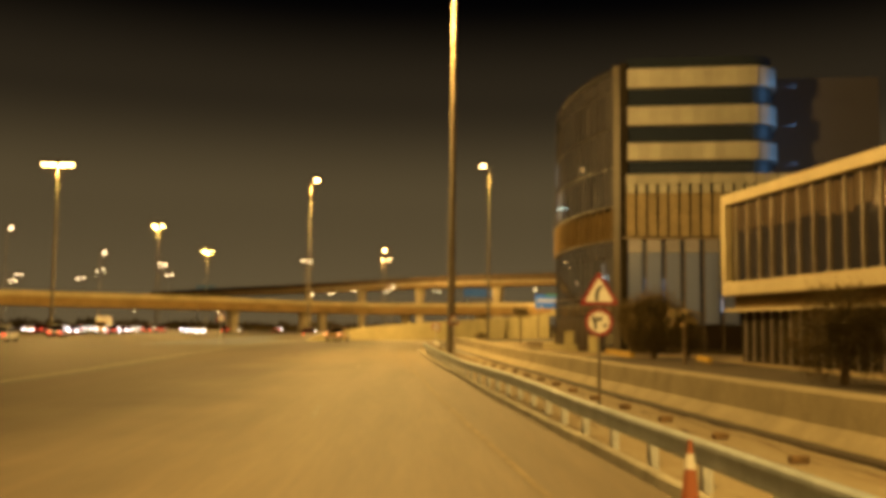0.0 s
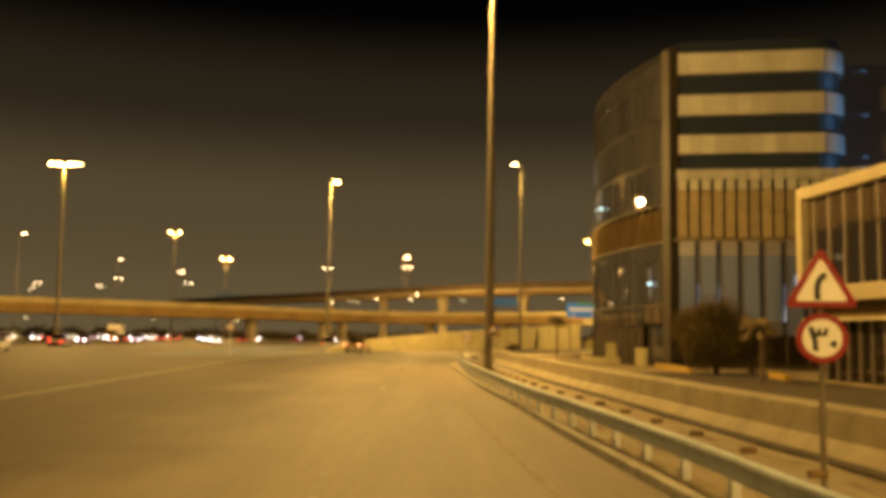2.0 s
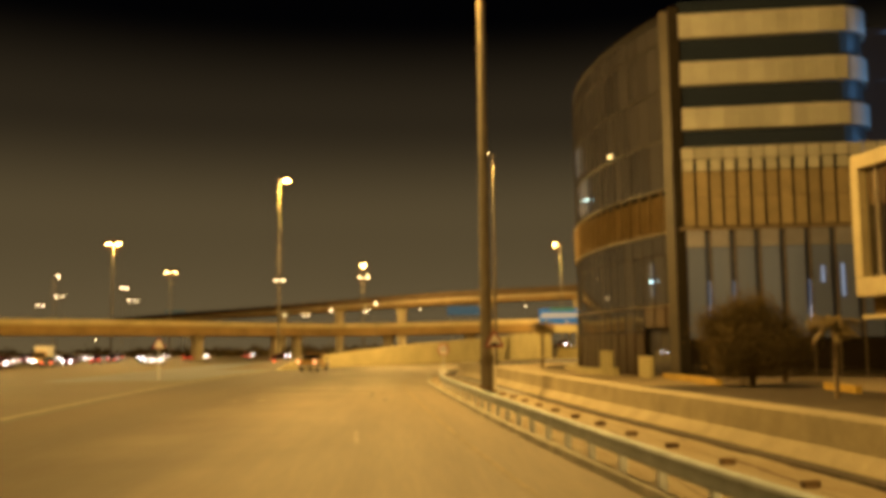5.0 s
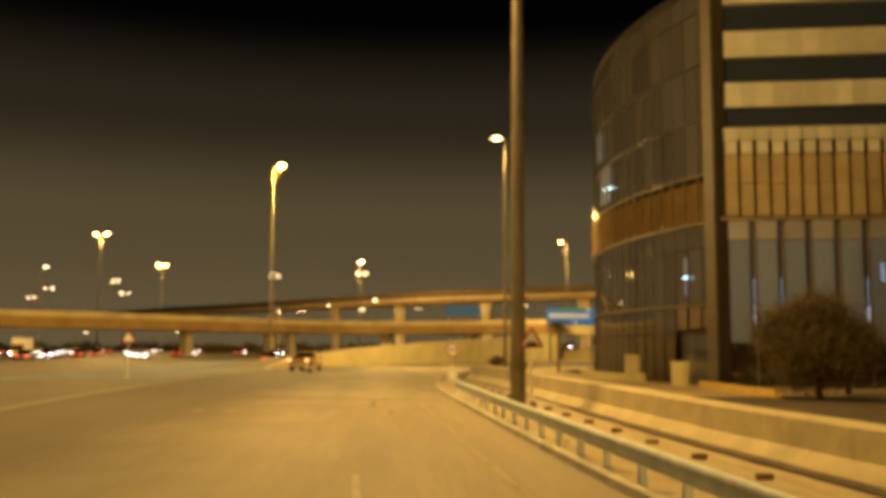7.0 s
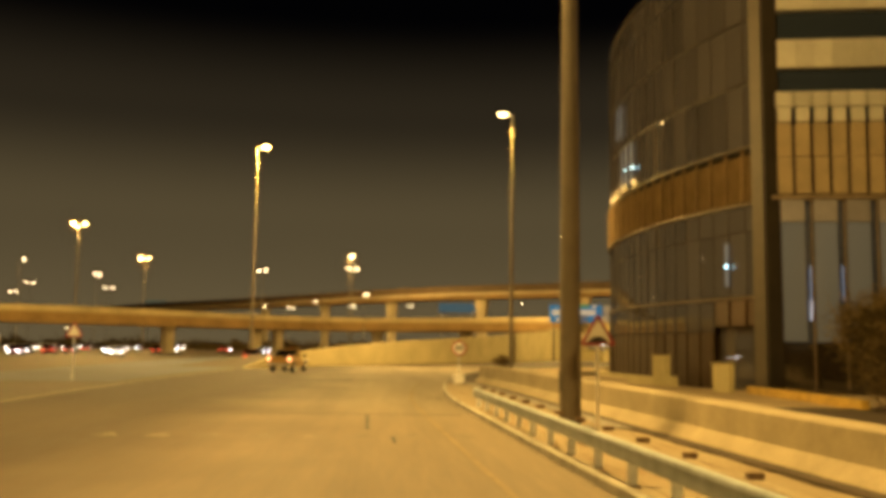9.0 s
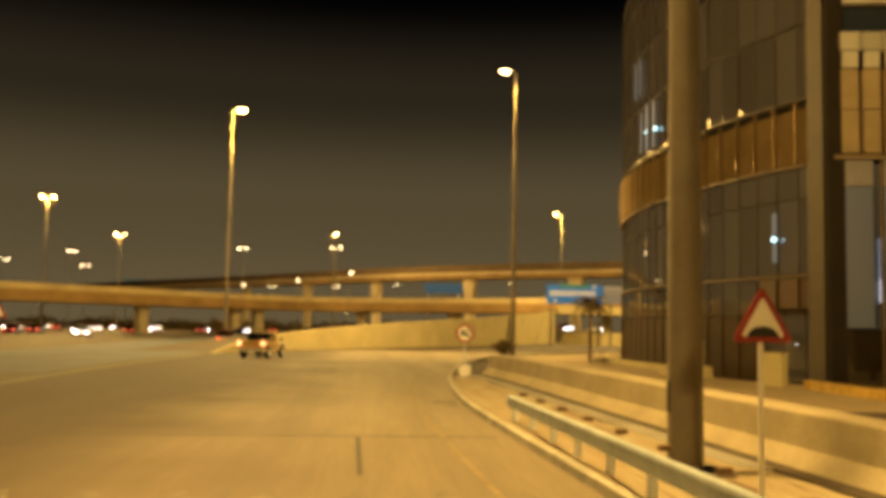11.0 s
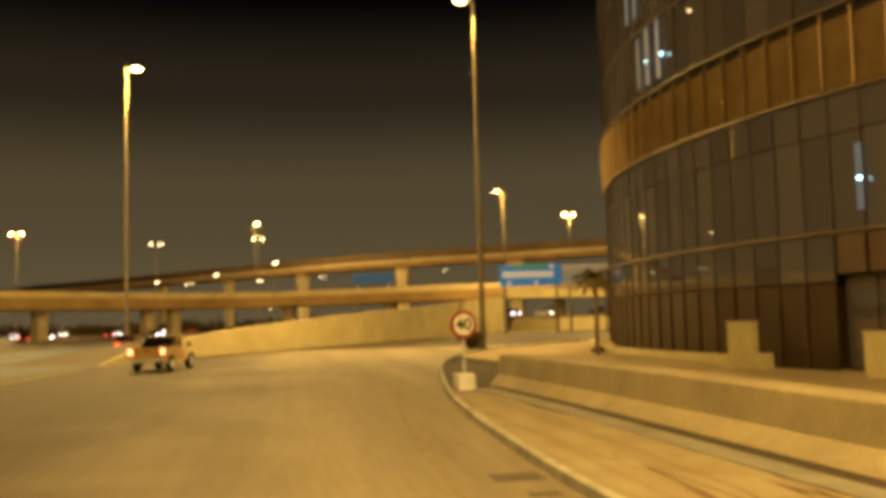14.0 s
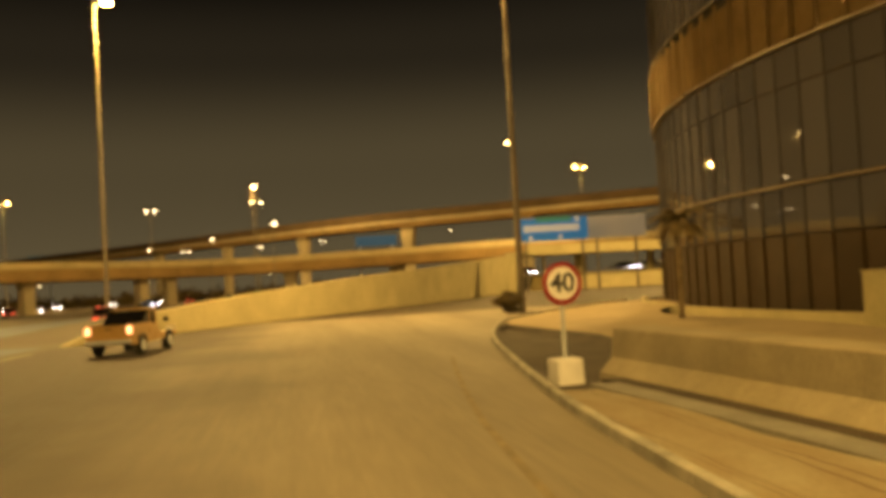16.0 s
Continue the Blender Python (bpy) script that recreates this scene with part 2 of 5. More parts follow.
PAINTS = {"CAR_WHITE": material("white_car_paint", (0.7, 0.7, 0.68), 0.3, var=0.03, bump=0), "CAR_RED": material("dark_red_car_paint", (0.12, 0.01, 0.008), 0.3, var=0.03, bump=0), "CAR_DARK": material("dark_car_paint", (0.02, 0.02, 0.022), 0.3, var=0.03, bump=0)}
BULB = glow("sodium_lamp", (1.0, 0.66, 0.26), 22.0)
BULB_FAR = glow("far_sodium_lamp", (1.0, 0.72, 0.36), 16.0)
HEADLIGHT = glow("white_headlight", (0.98, 0.92, 0.95), 22.0)
TAIL_BRIGHT = glow("amber_red_taillight", (1.0, 0.42, 0.16), 5.0)
TAILLIGHT = glow("red_taillight", (1.0, 0.10, 0.05), 3.0)
# emission stands in for light falling on the sign and billboard faces
SIGN_GLOW_BLUE = glow("sign_glow_blue", (0.015, 0.15, 0.42), 0.42)
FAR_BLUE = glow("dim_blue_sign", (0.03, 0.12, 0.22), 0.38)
SIGN_GLOW_WHITE = glow("sign_glow_white", (0.42, 0.42, 0.38), 0.5)
BOARD_GLOW_GREY = glow("board_glow_grey", (0.30, 0.27, 0.20), 0.35)
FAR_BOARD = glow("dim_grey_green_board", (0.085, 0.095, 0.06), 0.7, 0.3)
SIGN_GLOW_GREEN = glow("sign_glow_green", (0.04, 0.20, 0.12), 0.4)
COOL_GLOW = glow("cool_room_light", (0.45, 0.85, 1.0), 6.0)
WHITE_STRIP = glow("white_glow_strip", (0.75, 0.80, 0.95), 1.1, 0.3)
BLUE_STRIP = glow("cool_glow_strip", (0.36, 0.50, 0.78), 0.5, 0.3)
BLUE_GLOW = glow("blue_facade_light", (0.020, 0.040, 0.062), 0.28, 0.2)
PANE_GLOW = glow("dim_pane_glow", (0.16, 0.20, 0.22), 0.45, 0.1)


def glass(name, color, rough=0.06):
    m = bpy.data.materials.new(name)
    m.use_nodes = True
    n, l = m.node_tree.nodes, m.node_tree.links
    b = n["Principled BSDF"]
    info, hsv, rng = n.new("ShaderNodeObjectInfo"), n.new("ShaderNodeHueSaturation"), n.new("ShaderNodeMapRange")
    rng.inputs["To Min"].default_value, rng.inputs["To Max"].default_value = 0.80, 1.20
    hsv.inputs["Color"].default_value = (*color, 1)
    l.new(info.outputs["Random"], rng.inputs["Value"])
    l.new(rng.outputs[0], hsv.inputs["Value"])
    l.new(hsv.outputs["Color"], b.inputs["Base Color"])
    b.inputs["Roughness"].default_value = rough
    b.inputs["IOR"].default_value = 1.7
    b.inputs["Specular IOR Level"].default_value = 0.8
    geo, noise_ = n.new("ShaderNodeNewGeometry"), n.new("ShaderNodeTexNoise")
    noise_.inputs["Scale"].default_value = 0.35
    bp = n.new("ShaderNodeBump")
    bp.inputs["Strength"].default_value, bp.inputs["Distance"].default_value = 0.02, 0.1
    l.new(geo.outputs["Position"], noise_.inputs["Vector"])
    l.new(noise_.outputs["Fac"], bp.inputs["Height"])
    l.new(bp.outputs[0], b.inputs["Normal"])
    return m


GLASS = glass("dark_facade_glass", (0.079, 0.075, 0.080), 0.015)
GREY_GLASS = glass("grey_blue_facade_glass", (0.135, 0.170, 0.315), 0.12)
GLASS_BLUE = glass("blue_grey_facade_glass", (0.022, 0.030, 0.046), 0.04)
SLOT_GLASS = glass("blue_slot_glass", (0.044, 0.055, 0.105), 0.08)
SHOW_GLASS = glass("showroom_glass", (0.016, 0.012, 0.008), 0.04)
BLIND_GLASS = glass("brown_blind_glass", (0.075, 0.052, 0.026), 0.05)
CAR_GLASS = glass("car_glass", (0.01, 0.01, 0.012))


# ---------------------------------------------------------------- mesh helpers
def add_box(bm, c, s, rz=0.0, taper=1.0):
    """A box with centre c, sizes s, turned by rz degrees; the top is scaled by taper."""
    a = radians(rz)
    ca, sa = math.cos(a), math.sin(a)
    vs = []
    for dz in (-1, 1):
        k = taper if dz > 0 else 1.0
        for dx, dy in ((-1, -1), (1, -1), (1, 1), (-1, 1)):
            px, py = dx * s[0] / 2 * k, dy * s[1] / 2 * k
            vs.append(bm.verts.new((c[0] + ca * px - sa * py, c[1] + sa * px + ca * py, c[2] + dz * s[2] / 2)))
    for f in ((3, 2, 1, 0), (4, 5, 6, 7), (0, 1, 5, 4), (1, 2, 6, 5), (2, 3, 7, 6), (3, 0, 4, 7)):
        bm.faces.new([vs[i] for i in f])
    return vs


def add_tube(bm, p, q, r0, r1=None, n=12, caps=True):
    r1 = r0 if r1 is None else r1
    p, q = Vector(p), Vector(q)
    t = (q - p).normalized().to_track_quat("Z", "Y")
    rings = []
    for c, rad in ((p, r0), (q, r1)):
        rings.append([bm.verts.new(c + t @ Vector((rad * math.cos(2 * math.pi * i / n), rad * math.sin(2 * math.pi * i / n), 0))) for i in range(n)])
    for i in range(n):
        j = (i + 1) % n
        bm.faces.new((rings[0][i], rings[0][j], rings[1][j], rings[1][i]))
    if caps:
        bm.faces.new(rings[0][::-1])
        bm.faces.new(rings[1])


def add_prism(bm, profile, path, closed=True):
    """Sweeps a profile (offset to the right of the path, height) along a path of (x, y, z)."""
    rows = []
    for i, p in enumerate(path):
        a, b = Vector(path[max(0, i - 1)]), Vector(path[min(len(path) - 1, i + 1)])
        d = b - a
        d.z = 0
        d.normalize()
        nrm = Vector((d.y, -d.x, 0))
        rows.append([bm.verts.new(Vector(p) + nrm * o + Vector((0, 0, h))) for o, h in profile])
    k = len(profile)
    for r0, r1 in zip(rows, rows[1:]):
        for i in range(k if closed else k - 1):
            j = (i + 1) % k
            bm.faces.new((r0[i], r1[i], r1[j], r0[j]))
    if closed:
        bm.faces.new(rows[0])
        bm.faces.new(rows[-1][::-1])


def add_plate(bm, outline, y0, y1):
    """An upright plate from an outline in x, z, between y0 and y1."""
    a = [bm.verts.new((x, y0, z)) for x, z in outline]
    b = [bm.verts.new((x, y1, z)) for x, z in outline]
    bm.faces.new(a)
    bm.faces.new(b[::-1])
    n = len(outline)
    for i in range(n):
        j = (i + 1) % n
        bm.faces.new((a[j], a[i], b[i], b[j]))


def finish(bm, name, mat, smooth=False, bevel=0.0):
    if bevel:
        bmesh.ops.bevel(bm, geom=bm.edges[:], offset=bevel, segments=1, affect="EDGES", clamp_overlap=True)
    bmesh.ops.recalc_face_normals(bm, faces=bm.faces[:])
    me = bpy.data.meshes.new(name)
    bm.to_mesh(me)
    bm.free()
    me.materials.append(mat)
    if smooth:
        for p in me.polygons:
            p.use_smooth = True
        me.set_sharp_from_angle(angle=radians(40))
    return me


def part(name, bm, mat, parent, label="", smooth=False, bevel=0.0):
    ob = new(name, finish(bm, name, mat, smooth, bevel))
    ob.parent = parent
    if label:
        ob["label"] = label
    return ob


def piece(name, me, parent, m):
    ob = new(name, me)
    ob.parent = parent
    ob.matrix_basis = m
    return ob


def thing(name, label, category, at=(0, 0, 0), rz=0.0, group="", kind=""):
    ob = new(name)
    ob.matrix_basis = pose(*at, 0, 0, rz)
    ob.empty_display_size = 0.2
    return tagged(ob, label, category, group, kind)


def lerp_line(points, y):
    """x of a line of (x, y) points at y."""
    for (x0, y0), (x1, y1) in zip(points, points[1:]):
        if y <= y1:
            return x0 + (x1 - x0) * (y - y0) / (y1 - y0)
    return points[-1][0]


def smooth_line(points, step):
    """Points every step metres along a Catmull-Rom curve."""
    pts = [Vector((*p, 0)) for p in points]
    pts = [2 * pts[0] - pts[1]] + pts + [2 * pts[-1] - pts[-2]]
    fine = []
    for a, b, c, d in zip(pts, pts[1:], pts[2:], pts[3:]):
        for i in range(24):
            t = i / 24
            fine.append(0.5 * (2 * b + (c - a) * t + (2 * a - 5 * b + 4 * c - d) * t * t + (3 * b - a - 3 * c + d) * t ** 3))
    fine.append(pts[-2])
    out, need = [fine[0]], step
    for a, b in zip(fine, fine[1:]):
        length = (b - a).length
        while length >= need:
            a = a + (b - a) * (need / length)
            length = (b - a).length
            out.append(a)
            need = step
        need -= length
    return [(p.x, p.y) for p in out]


# ---------------------------------------------------------------- plan
KERB_LINE = [(4.2, -14), (3.75, 0), (3.22, 11), (2.72, 18.4), (2.12, 28), (1.75, 36), (1.3, 43), (0.95, 50), (0.62, 58), (0.32, 66), (0.08, 73), (0.0, 78), (0.22, 84.5), (0.60, 90), (1.02, 93.8), (1.68, 98.9), (2.6, 105.3), (3.55, 110.3), (4.8, 115.3), (6.7, 121), (11.4, 129), (19.5, 139)]
WALL_LINE = [(9.3, -14), (8.29, 8), (7.83, 16), (7.36, 25), (6.88, 35), (6.33, 45), (5.58, 55), (4.68, 65), (3.91, 75), (3.55, 81), (3.21, 87), (2.66, 95.0)]
# level of the barrier's foot: the verge falls away from the road beside the lower stretch
FOOT_LINE = [(-0.2, -14), (-0.2, 8), (-0.29, 16), (-0.34, 25), (-0.39, 35), (-0.37, 45), (-0.34, 55), (-0.21, 65), (-0.11, 75), (-0.075, 81), (-0.05, 87), (-0.06, 95.0)]
RAIL_LINE = [(4.9, -14), (4.1, 0), (3.42, 11), (3.05, 17), (2.87, 22), (2.3, 30.4), (1.97, 34), (1.44, 45), (1.03, 55.5), (0.67, 67.4), (0.54, 71.85)]

# ground to the horizon
bm = bmesh.new()
bmesh.ops.create_grid(bm, x_segments=40, y_segments=40, size=2400)
ground = new("ground", finish(bm, "ground", GROUND))
ground.location = (0, 300, -0.6)
tagged(ground, "flat dusty ground that reaches the horizon", "ground", kind="structure")

# slip road: one sheet between its left edge and the kerb
bm = bmesh.new()
rows = []
kerb_fine = smooth_line(KERB_LINE, 2.0)
for x, y in kerb_fine:
    left = lerp_line([(-13, -14), (-13, 31), (-14.3, 55), (-15.4, 73), (-15.6, 99), (-14.5, 124), (-6, 139), (0.6, 151)], y)
    rows.append([bm.verts.new((left + (x - left) * i / 8, y, 0.0)) for i in range(9)])
for a, b in zip(rows, rows[1:]):
    for i in range(8):
        bm.faces.new((a[i], a[i + 1], b[i + 1], b[i]))
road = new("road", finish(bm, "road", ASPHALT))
tagged(road, "worn grey-brown asphalt slip road bending to the right", "road", kind="structure")

bm = bmesh.new()
bm.faces.new([bm.verts.new(p) for p in ((-300, -60, -0.03), (2, -60, -0.03), (2, 110, -0.03), (14, 131, -0.03), (27, 148, -0.03), (140, 160, -0.03), (140, 420, -0.03), (-300, 420, -0.03))])
apron = new("road", finish(bm, "road", ASPHALT_FAR))
tagged(apron, "wide dusty asphalt of the motorway and junction", "road", kind="structure")

def hollow(y):
    """How far the verge sinks towards the bare island."""
    t = min(1.0, max(0.0, (y - 92.4) / 1.3))
    return 0.27 * t * t * (3 - 2 * t)


# sand strip between the kerb and the barrier
bm = bmesh.new()
rows = []
for k in range(0, 2 * 109):
    y = -14 + k / 2
    x0, x1 = lerp_line(KERB_LINE, y) + 0.14, lerp_line(WALL_LINE, y) + 0.12
    foot = lerp_line(FOOT_LINE, y)
    row = []
    for i in range(13):
        x = x0 + (x1 - x0) * i / 12
        z = 0.10 + foot * (i / 12) ** 1.2 + 0.05 * noise.noise((x * 0.9, y * 0.35, 0)) + 0.025 * noise.noise((x * 3, y * 1.2, 4)) - 0.03 * (i == 0) - 0.13 * (i == 12) - 0.10 * (i == 11) - 0.03 * (i == 10) - hollow(y) * (i > 0) * (i < 11)
        row.append(bm.verts.new((x, y, z)))
    rows.append(row)
for a, b in zip(rows, rows[1:]):
    for i in range(12):
        bm.faces.new((a[i], a[i + 1], b[i + 1], b[i]))
sand = new("sand_strip", finish(bm, "sand_strip", SAND, smooth=True))
tagged(sand, "rutted orange sand verge between kerb and concrete barrier", "verge", kind="structure")

# bare sunken island beyond the end of the barrier: its width along the kerb
ISLAND = [(2.2, 94.4), (3.0, 98), (3.7, 102), (3.5, 106), (2.2, 110.5), (1.0, 114), (0.1, 116.5)]
bm = bmesh.new()
rows = []
for k in range(0, 22):
    y = 94.4 + k * 1.05
    x0 = lerp_line(KERB_LINE, y) + 0.14
    x1 = x0 + lerp_line(ISLAND, y)
    rows.append([bm.verts.new((x0 + (x1 - x0) * i / 6, y, (0.08 if i in (0, 6) and y > 95 else -0.13) + 0.03 * noise.noise((i, y, 2)))) for i in range(7)])
for a, b in zip(rows, rows[1:]):
    for i in range(6):
        bm.faces.new((a[i], a[i + 1], b[i + 1], b[i]))
island = new("verge_island", finish(bm, "verge_island", SOIL, smooth=True))
tagged(island, "bare dark soil island inside the kerb bend", "verge", kind="structure")
# raised pale ground behind the island and round the bend
bm = bmesh.new()
rows = []
for y in np.arange(94.3, 137.5, 1.5):
    x0 = lerp_line(KERB_LINE, y) + 0.14
    x0 += lerp_line(ISLAND, y) if y < 116.5 else 0.0
    rows.append([bm.verts.new((x0 + 7.6 * i / 6, y, 0.055 + 0.02 * noise.noise((i * 2.0, y * 0.7, 5)))) for i in range(7)])
for a, b in zip(rows, rows[1:]):
    for i in range(6):
        bm.faces.new((a[i], a[i + 1], b[i + 1], b[i]))
tagged(new("pavement", finish(bm, "pavement", PAVING, smooth=True)), "pale dusty raised ground round the kerb bend", "pavement", kind="structure")

# yard in front of the buildings, a little lower than the road
def ground_sheet(name, inner, x_out, z, mat, label, cat):
    bm = bmesh.new()
    vs0 = [bm.verts.new((x, y, z)) for x, y in inner]
    vs1 = [bm.verts.new((x_out, y, z)) for x, y in inner]
    for i in range(len(inner) - 1):
        bm.faces.new((vs0[i], vs1[i], vs1[i + 1], vs0[i + 1]))
    return tagged(new(name, finish(bm, name, mat)), label, cat, kind="structure")


ground_sheet("pavement", [(lerp_line(WALL_LINE, y) + 1.2, y) for y in range(-14, 95, 6)] + [(4.0, 96), (7.5, 108), (12, 121), (18, 131), (26, 145)], 70, -0.5, PAVING, "dusty pale forecourt paving before the office buildings", "pavement")
ground_sheet("planting_bed", [(10.2, y) for y in range(-14, 83, 6)], 23.5, -0.44, SOIL, "dark soil planting bed beside the forecourt", "planting bed")
# carriageway beyond the ramp nose; headlight glow is put into its bluish grey
bm = bmesh.new()
bm.faces.new([bm.verts.new(p) for p in ((-16.9, 92, -0.02), (-16.7, 110, -0.02), (-15.5, 125, -0.02), (-14.0, 131, -0.02), (-12, 160, -0.02), (-14, 200, -0.02), (-28, 204, -0.02), (-30.5, 172, -0.02), (-29, 122, -0.02), (-27.5, 92, -0.02))])
tagged(new("road_section", finish(bm, "road_section", HEADLIT_ROAD)), "carriageway beyond the ramp nose with headlight tint in its colour", "road", kind="structure")
# concrete drain apron between the sand and the end of the barrier
bm = bmesh.new()
add_prism(bm, [(-1.05, 0.0), (-1.05, 0.165), (-0.46, 0.145), (-0.46, 0.0)], [(lerp_line(WALL_LINE, y), y, lerp_line(FOOT_LINE, y)) for y in np.arange(66, 93.2, 1.5)])
tagged(new("drain_apron", finish(bm, "drain_apron", APRON)), "grey concrete drain apron at the barrier foot", "drain", kind="structure")

# ---------------------------------------------------------------- kerb, barrier wall, guard rail
kerb = thing("kerb", "line of pale concrete kerb stones along the slip road", "kerb", kind="structure")
bm = bmesh.new()
add_prism(bm, [(0, -0.1), (0.02, 0.15), (0.16, 0.16), (0.16, -0.1)], [(0, -0.495, 0), (0, 0.495, 0)])
kerb_mesh = finish(bm, "kerb_stone", KERB, bevel=0.012)
pts = smooth_line(KERB_LINE, 1.0)
for (x0, y0), (x1, y1) in zip(pts, pts[1:]):
    piece("kerb_stone", kerb_mesh, kerb, pose((x0 + x1) / 2, (y0 + y1) / 2, random.uniform(-0.006, 0.006), 0, 0, math.degrees(math.atan2(y1 - y0, x1 - x0)) - 90))

barrier = thing("barrier_wall", "pale concrete safety barrier with sloped foot beside the sand", "barrier", kind="structure")
bm = bmesh.new()
add_prism(bm, [(0.0, -0.6), (0.0, 0.12), (0.03, 0.16), (0.29, 0.43), (0.34, 1.01), (0.37, 1.04), (1.15, 1.04), (1.18, 1.01), (1.22, 0.43), (1.40, 0.15), (1.40, -0.6)], [(0, -1.998, 0), (0, 1.998, 0)])
seg_mesh = finish(bm, "barrier_segment", CONCRETE)
pts = smooth_line(WALL_LINE[::-1], 4.0)[::-1]
for (x0, y0), (x1, y1) in zip(pts, pts[1:]):
    piece("barrier_segment", seg_mesh, barrier, pose((x0 + x1) / 2, (y0 + y1) / 2, lerp_line(FOOT_LINE, (y0 + y1) / 2), math.degrees(math.atan2(lerp_line(FOOT_LINE, y1) - lerp_line(FOOT_LINE, y0), 4.0)), 0, math.degrees(math.atan2(y1 - y0, x1 - x0)) - 90))
# shallow drain at the foot of the barrier
bm = bmesh.new()
add_prism(bm, [(-0.46, 0.0), (-0.46, 0.14), (-0.01, 0.13), (-0.01, 0.0)], [(x, y, lerp_line(FOOT_LINE, y)) for x, y in smooth_line(WALL_LINE, 3.0)])
gutter = new("gutter", finish(bm, "gutter", SOIL))
tagged(gutter, "dark gutter along the foot of the barrier", "gutter", kind="structure")

rail = thing("guard_rail", "galvanised W-beam crash barrier on short steel posts", "guard rail")
beam_profile = [(0.0, 0.42), (-0.05, 0.43), (-0.062, 0.47), (-0.058, 0.545), (-0.060, 0.58), (-0.072, 0.63), (-0.068, 0.675), (-0.05, 0.697), (0.012, 0.705), (0.012, 0.695), (-0.042, 0.688), (-0.060, 0.67), (-0.064, 0.63), (-0.052, 0.58), (-0.050, 0.545), (-0.054, 0.47), (-0.044, 0.44), (0.006, 0.43)]
pts = smooth_line(RAIL_LINE[::-1], 1.905)[::-1]
for i in range(0, len(pts) - 1, 2):
    seg = pts[i:i + 3]
    if len(seg) > 1:
        bm = bmesh.new()
        add_prism(bm, beam_profile, [(x, y, 0.0) for x, y in seg])
        part("rail_beam", bm, GALV, rail)
bm = bmesh.new()
add_prism(bm, [(-0.085, 0.43), (-0.085, 0.71), (0.015, 0.71), (0.015, 0.43)], [(*pts[-1], 0.0), (pts[-1][0], pts[-1][1] + 0.15, 0.0)])
part("end_terminal", bm, GALV, rail, bevel=0.03)
bm = bmesh.new()
add_box(bm, (0, 0.0, 0.20), (0.03, 0.13, 0.90))
add_box(bm, (0.05, -0.06, 0.20), (0.10, 0.012, 0.90))
add_box(bm, (0.05, 0.06, 0.20), (0.10, 0.012, 0.90))
post_mesh = finish(bm, "post", POST_STEEL)
bm = bmesh.new()
add_box(bm, (0, 0, 0), (0.18, 0.10, 0.075))
spacer_mesh = finish(bm, "spacer", RUST, bevel=0.012)
for i, (x, y) in enumerate(pts):
    j = min(i, len(pts) - 2)
    a = math.degrees(math.atan2(pts[j + 1][1] - pts[j][1], pts[j + 1][0] - pts[j][0])) - 90
    m = pose(x, y, 0, 0, 0, a)
    piece("post", post_mesh, rail, m @ pose(0.06, 0, random.uniform(-0.01, 0.01), 0, random.uniform(-1.5, 1.5), 0))
    piece("spacer", spacer_mesh, rail, m @ pose(0.27, 0, 0.722, 0, 0, 0))


